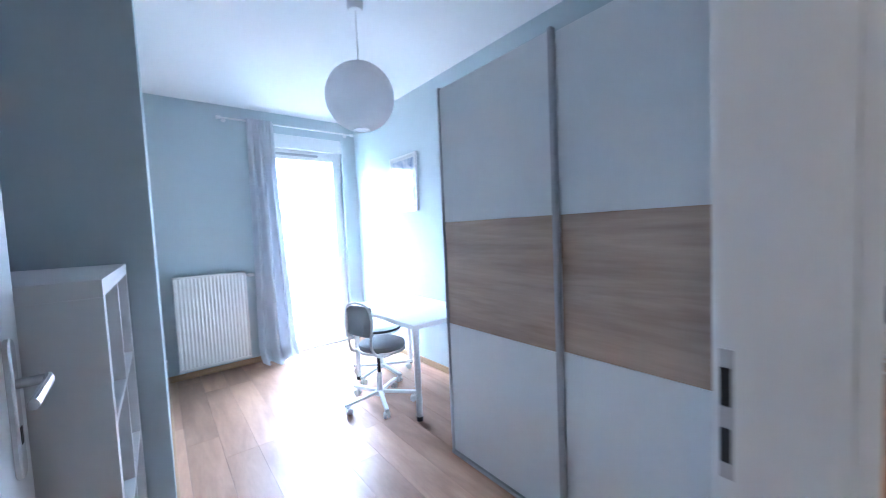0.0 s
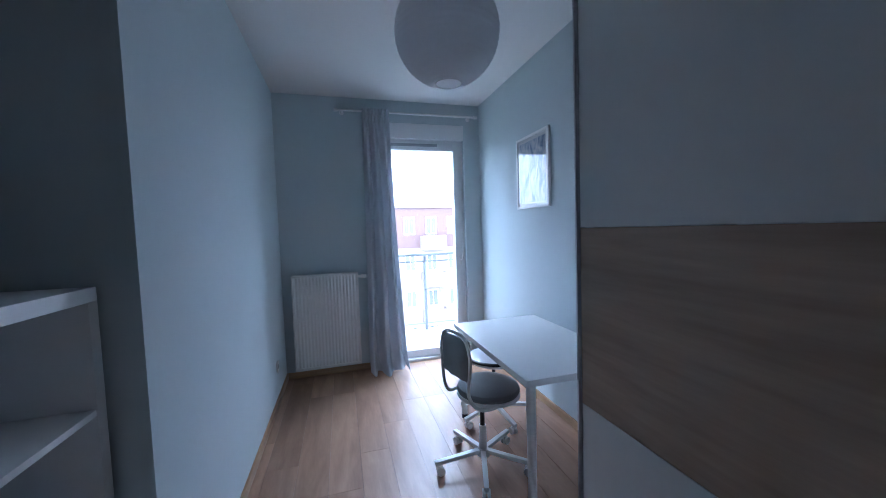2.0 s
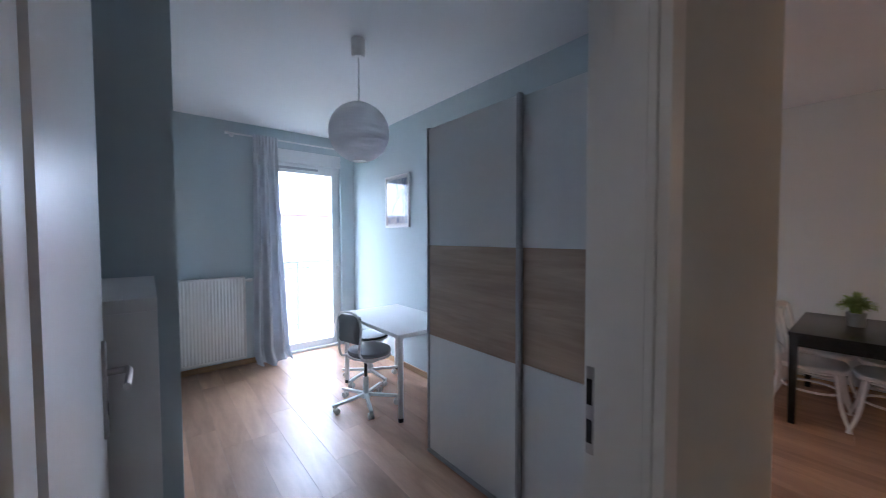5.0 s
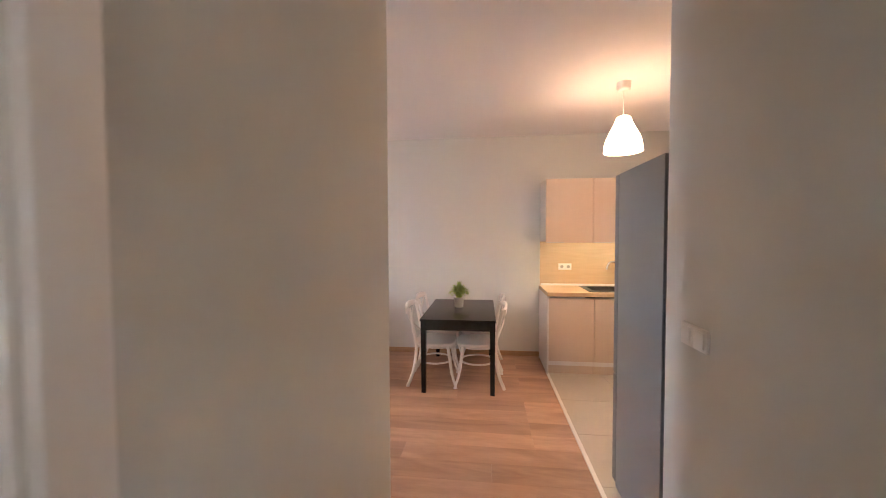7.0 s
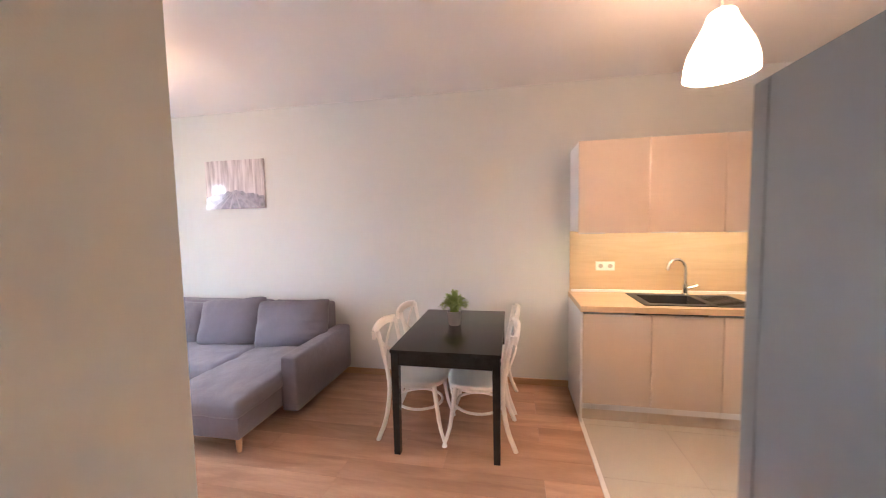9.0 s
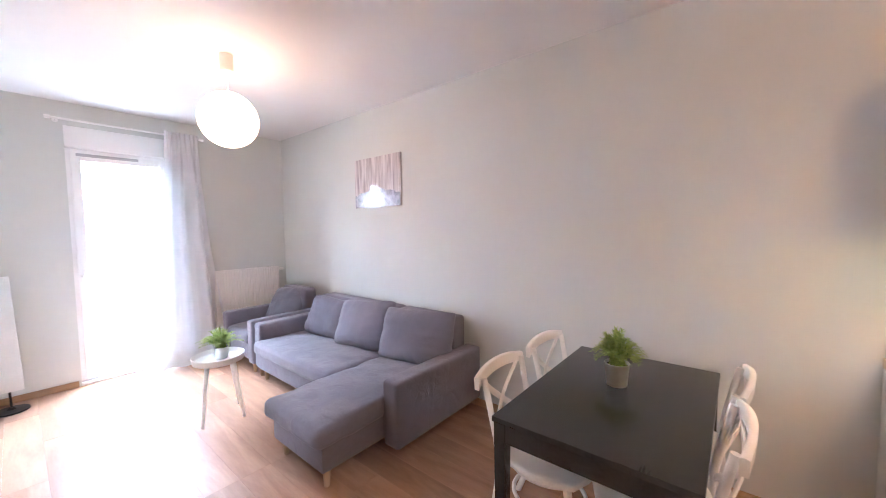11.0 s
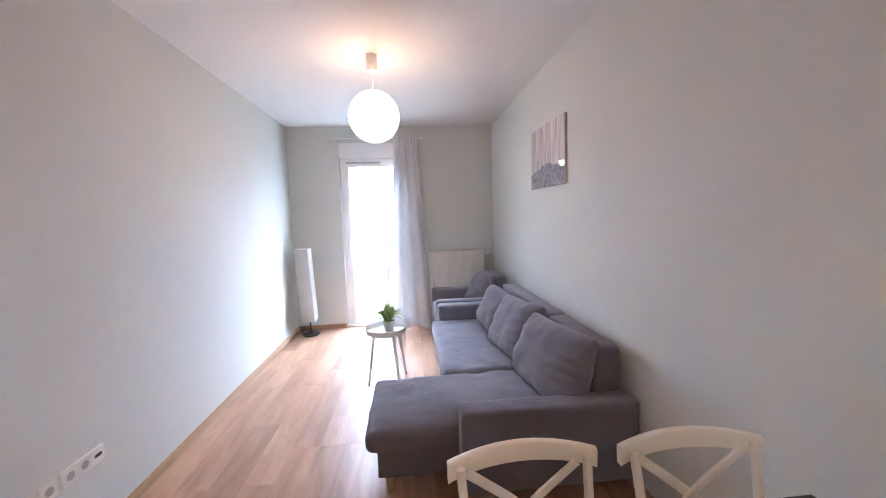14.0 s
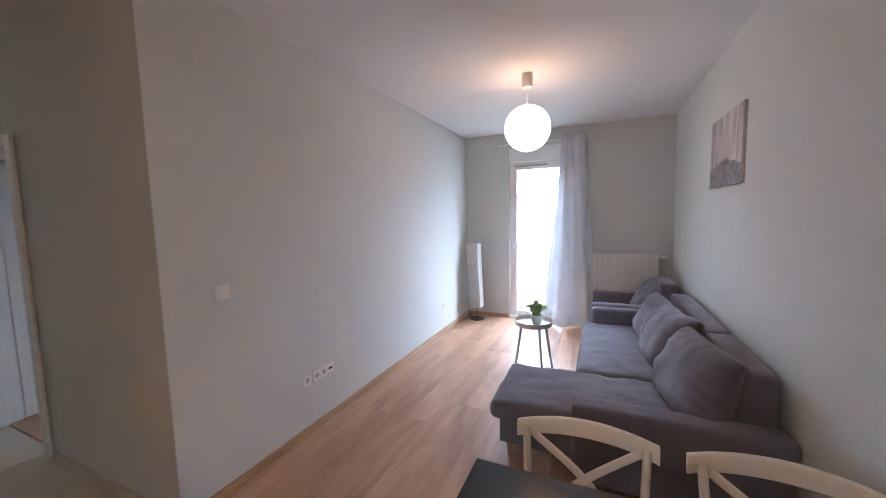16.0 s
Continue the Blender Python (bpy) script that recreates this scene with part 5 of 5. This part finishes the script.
# fridge, seen from its side, door towards the kitchen
fridge = thing("fridge_freezer", (2.60, -1.05, 0), "tall silver-grey fridge freezer at the end of the hall wall", "fridge")
bm = B()
box(bm, 0.06, 0.60, -0.60, 0.0, 0.04, 1.93, 0.004)
part("body", bm, FRIDGE, fridge)
bm = B()
box(bm, 0.012, 0.059, -0.585, -0.012, 0.05, 1.91, 0.004)
rear = part("rear_panel", bm, BLACK, fridge, "dark recessed rear panel")
bm = B()
box(bm, 0.0, 0.05, -0.56, -0.02, 0.05, 0.96, 0.006)
rod(bm, (0.035, -0.014, 0.93), (0.035, -0.006, 0.93), 0.008)
part("compressor_cover", bm, BLACK, rear)
for z0, z1 in ((0.06, 0.72), (0.727, 1.93)):
    bm = B()
    box(bm, 0.604, 0.66, -0.60, 0.0, z0, z1, 0.006)
    part("door", bm, FRIDGE, fridge)
bm = B()
box(bm, 0.598, 0.605, -0.595, -0.004, 0.06, 1.92)
part("door_seal", bm, DARK_HOLE, fridge)
bm = B()
for x in (0.1, 0.55):
    for y in (-0.55, -0.05):
        rod(bm, (x, y, 0), (x, y, 0.045), 0.018)
part("foot", bm, BLACK, fridge)

# ---- outside ----
slab = thing("balcony_slab", (3.0, 5.6, -0.02), "concrete balcony floor outside the balcony doors", "balcony", kind="structure")
bm = B()
box(bm, -3.6, 3.6, -0.59, 0.5, -0.18, 0.0, 0.01)
part("slab", bm, CONCRETE, slab)
railing = thing("balcony_railing", (3.0, 6.0, -0.02), "grey metal balcony railing with posts and rails", "railing")
for z, r in ((1.13, 0.022), (1.03, 0.012), (0.10, 0.012)):
    bm = B()
    rod(bm, (-3.6, 0, z), (3.6, 0, z), r)
    part("rail", bm, RAIL, railing)
for k in range(6):
    bm = B()
    box(bm, -3.02 + 1.17 * k, -2.98 + 1.17 * k, -0.02, 0.02, 0.0, 1.13, 0.004)
    part("post", bm, RAIL, railing)

ground = block("ground", GROUND, (-400, 400, 6.3, 900, -13.0, -12.0))
house = thing("apartment_building", (4.0, 30.0, -12.0), "pinkish and pale rendered apartment block across the yard", "building")
bm = B()
box(bm, -24, 26, 0.0, 12, 0, 12.3)
part("wall", bm, FACADE_LOW, house)
bm = B()
box(bm, -24.05, 26.05, -0.05, 12.05, 12.0, 15.3)
part("upper_storey", bm, FACADE_TOP, house, "pinkish rendered top storey")
bm = B()
box(bm, -24.2, 26.2, -0.2, 12.2, 15.3, 15.55, 0.03)
part("roof_edge", bm, FACADE_LOW, house)


def facade_window(x, z, w, h, y, red):
    bm = B()
    for q in ((x - w / 2, x - w / 2 + 0.1, y - 0.06, y, z, z + h), (x + w / 2 - 0.1, x + w / 2, y - 0.06, y, z, z + h), (x - w / 2 + 0.1, x + w / 2 - 0.1, y - 0.06, y, z, z + 0.1), (x - w / 2 + 0.1, x + w / 2 - 0.1, y - 0.06, y, z + h - 0.1, z + h), (x - 0.04, x + 0.04, y - 0.05, y, z + 0.1, z + h - 0.1)):
        box(bm, *q)
    f = part("window", bm, FRAME_WHITE, house)
    bm = B()
    box(bm, x - w / 2 + 0.1, x + w / 2 - 0.1, y - 0.03, y - 0.01, z + 0.1, z + h - 0.1)
    part("pane", bm, RED_BLIND if red else PANE_DARK, f)


for storey in range(5):
    for k in range(-9, 10):
        x = 4.5 + 1.87 * k
        if abs(k) % 3 == 2 and storey < 4:
            continue
        facade_window(x, 0.9 + 3.05 * storey if storey < 4 else 13.1, 0.95, 1.45, -0.05 if storey == 4 else 0.0, storey == 4 and k % 5 == 1)
for storey in range(1, 5):
    for k in range(-3, 4):
        x = 4.5 + 1.87 * 3 * k
        z = 3.05 * storey - 0.35
        bm = B()
        box(bm, x - 1.0, x + 1.0, -1.2, -0.06, z, z + 0.15)
        box(bm, x - 1.0, x + 1.0, -1.2, -1.12, z + 0.15, z + 1.15)
        box(bm, x - 1.0, x - 0.92, -1.12, -0.06, z + 0.15, z + 1.15)
        box(bm, x + 0.92, x + 1.0, -1.12, -0.06, z + 0.15, z + 1.15)
        part("balcony", bm, FACADE_LOW, house)

# ---- floors, piece by piece ----
plank_meshes = {}


def plank(parent, x, y0, y1, width):
    """One laminate board along y with eased edges, its top at floor level."""
    key = (round(y1 - y0, 2), round(width, 3))
    if key not in plank_meshes:
        h, w, e = key[0] / 2, key[1] / 2, 0.001
        bm = B()
        lo = [bm.verts.new((sx * w, sy * h, -0.010)) for sx, sy in ((-1, -1), (1, -1), (1, 1), (-1, 1))]
        mid = [bm.verts.new((sx * (w - 0.0004), sy * (h - 0.0004), -e)) for sx, sy in ((-1, -1), (1, -1), (1, 1), (-1, 1))]
        up = [bm.verts.new((sx * (w - e), sy * (h - e), 0.0)) for sx, sy in ((-1, -1), (1, -1), (1, 1), (-1, 1))]
        for a, b in ((lo, mid), (mid, up)):
            for k in range(4):
                bm.faces.new((a[k], a[(k + 1) % 4], b[(k + 1) % 4], b[k]))
        bm.faces.new(up)
        plank_meshes[key] = mesh_of("plank", bm, FLOOR_WOOD, 20)
    ob = new("plank", plank_meshes[key])
    ob.location = (x, (y0 + y1) / 2, 0)
    ob.parent = parent


def plank_floor(name, x0, x1, y0, y1, label, seed):
    base = thing(name, (0, 0, 0), label, "floor", kind="structure")
    rnd = random.Random(seed)
    w, length = 0.192, 1.29
    x = x0
    while x < x1 - 0.01:
        width = min(w, x1 - x)
        y = y0 - rnd.choice((0.0, 0.32, 0.64, 0.96))
        while y < y1 - 0.005:
            a, b = max(y, y0), min(y + length, y1)
            if b - a > 0.02:
                plank(base, x + width / 2, a, b, width - 0.0002)
            y += length
        x += w


plank_floor("floor_living", LIV_W, EAST, -0.955, NORTH, "warm oak laminate floor of the living room", 1)
plank_floor("floor_passage", KIT_W + 0.014, LIV_W - 0.0005, -0.955, HALL_N, "warm oak laminate between hall and living room", 2)
plank_floor("floor_bedroom", NICHE_W, BED_E, HALL_N + 0.06, NORTH, "oak laminate floor of the bedroom", 3)
bm = B()
box(bm, KIT_W + 0.02, KX + 0.05, -0.985, -0.956, -0.008, 0.004, 0.002)
solid("trim_threshold", bm, WHITE_PLASTIC, "pale threshold strip between laminate and tiles", kind="structure")
bm = B()
box(bm, KIT_W - 0.012, KIT_W + 0.013, -0.954, HALL_N - 0.012, -0.008, 0.004, 0.002)
solid("trim_hall_threshold", bm, THRESHOLD, "brown wood-look threshold strip between hall tiles and laminate", kind="structure")
block("grout_bed", GROUT, (KIT_W, EAST, KIT_S, -0.984, -0.011, -0.002), (HALL_W, KIT_W - 0.012, HALL_S, HALL_N + 0.05, -0.011, -0.002))


def tile_floor(name, xs, ys, x_lim, y_lim, label):
    base = thing(name, (0, 0, 0), label, "floor", kind="structure")
    meshes = {}
    for xa, xb in zip(xs, xs[1:]):
        for ya, yb in zip(ys, ys[1:]):
            x0, x1, y0, y1 = max(xa, x_lim[0]), min(xb, x_lim[1]), max(ya, y_lim[0]), min(yb, y_lim[1])
            if x1 - x0 < 0.03 or y1 - y0 < 0.03:
                continue
            key = (round(x1 - x0, 3), round(y1 - y0, 3))
            if key not in meshes:
                bm = B()
                box(bm, -key[0] / 2 + 0.0015, key[0] / 2 - 0.0015, -key[1] / 2 + 0.0015, key[1] / 2 - 0.0015, -0.0095, 0.0, 0.001, 1)
                meshes[key] = mesh_of("tile", bm, TILE)
            ob = new("tile", meshes[key])
            ob.location = ((x0 + x1) / 2, (y0 + y1) / 2, 0)
            ob.parent = base


tile_floor("floor_kitchen", [2.04 + 0.6 * k for k in range(8)], [-3.37 + 0.6 * k for k in range(5)], (KIT_W, EAST), (KIT_S, -0.985), "beige stone-look kitchen floor tiles")
tile_floor("floor_entrance", [-1.2 + 0.6 * k for k in range(8)], [-1.4 + 0.6 * k for k in range(4)], (HALL_W, KIT_W - 0.013), (HALL_S, HALL_N + 0.05), "beige stone-look entrance floor tiles")
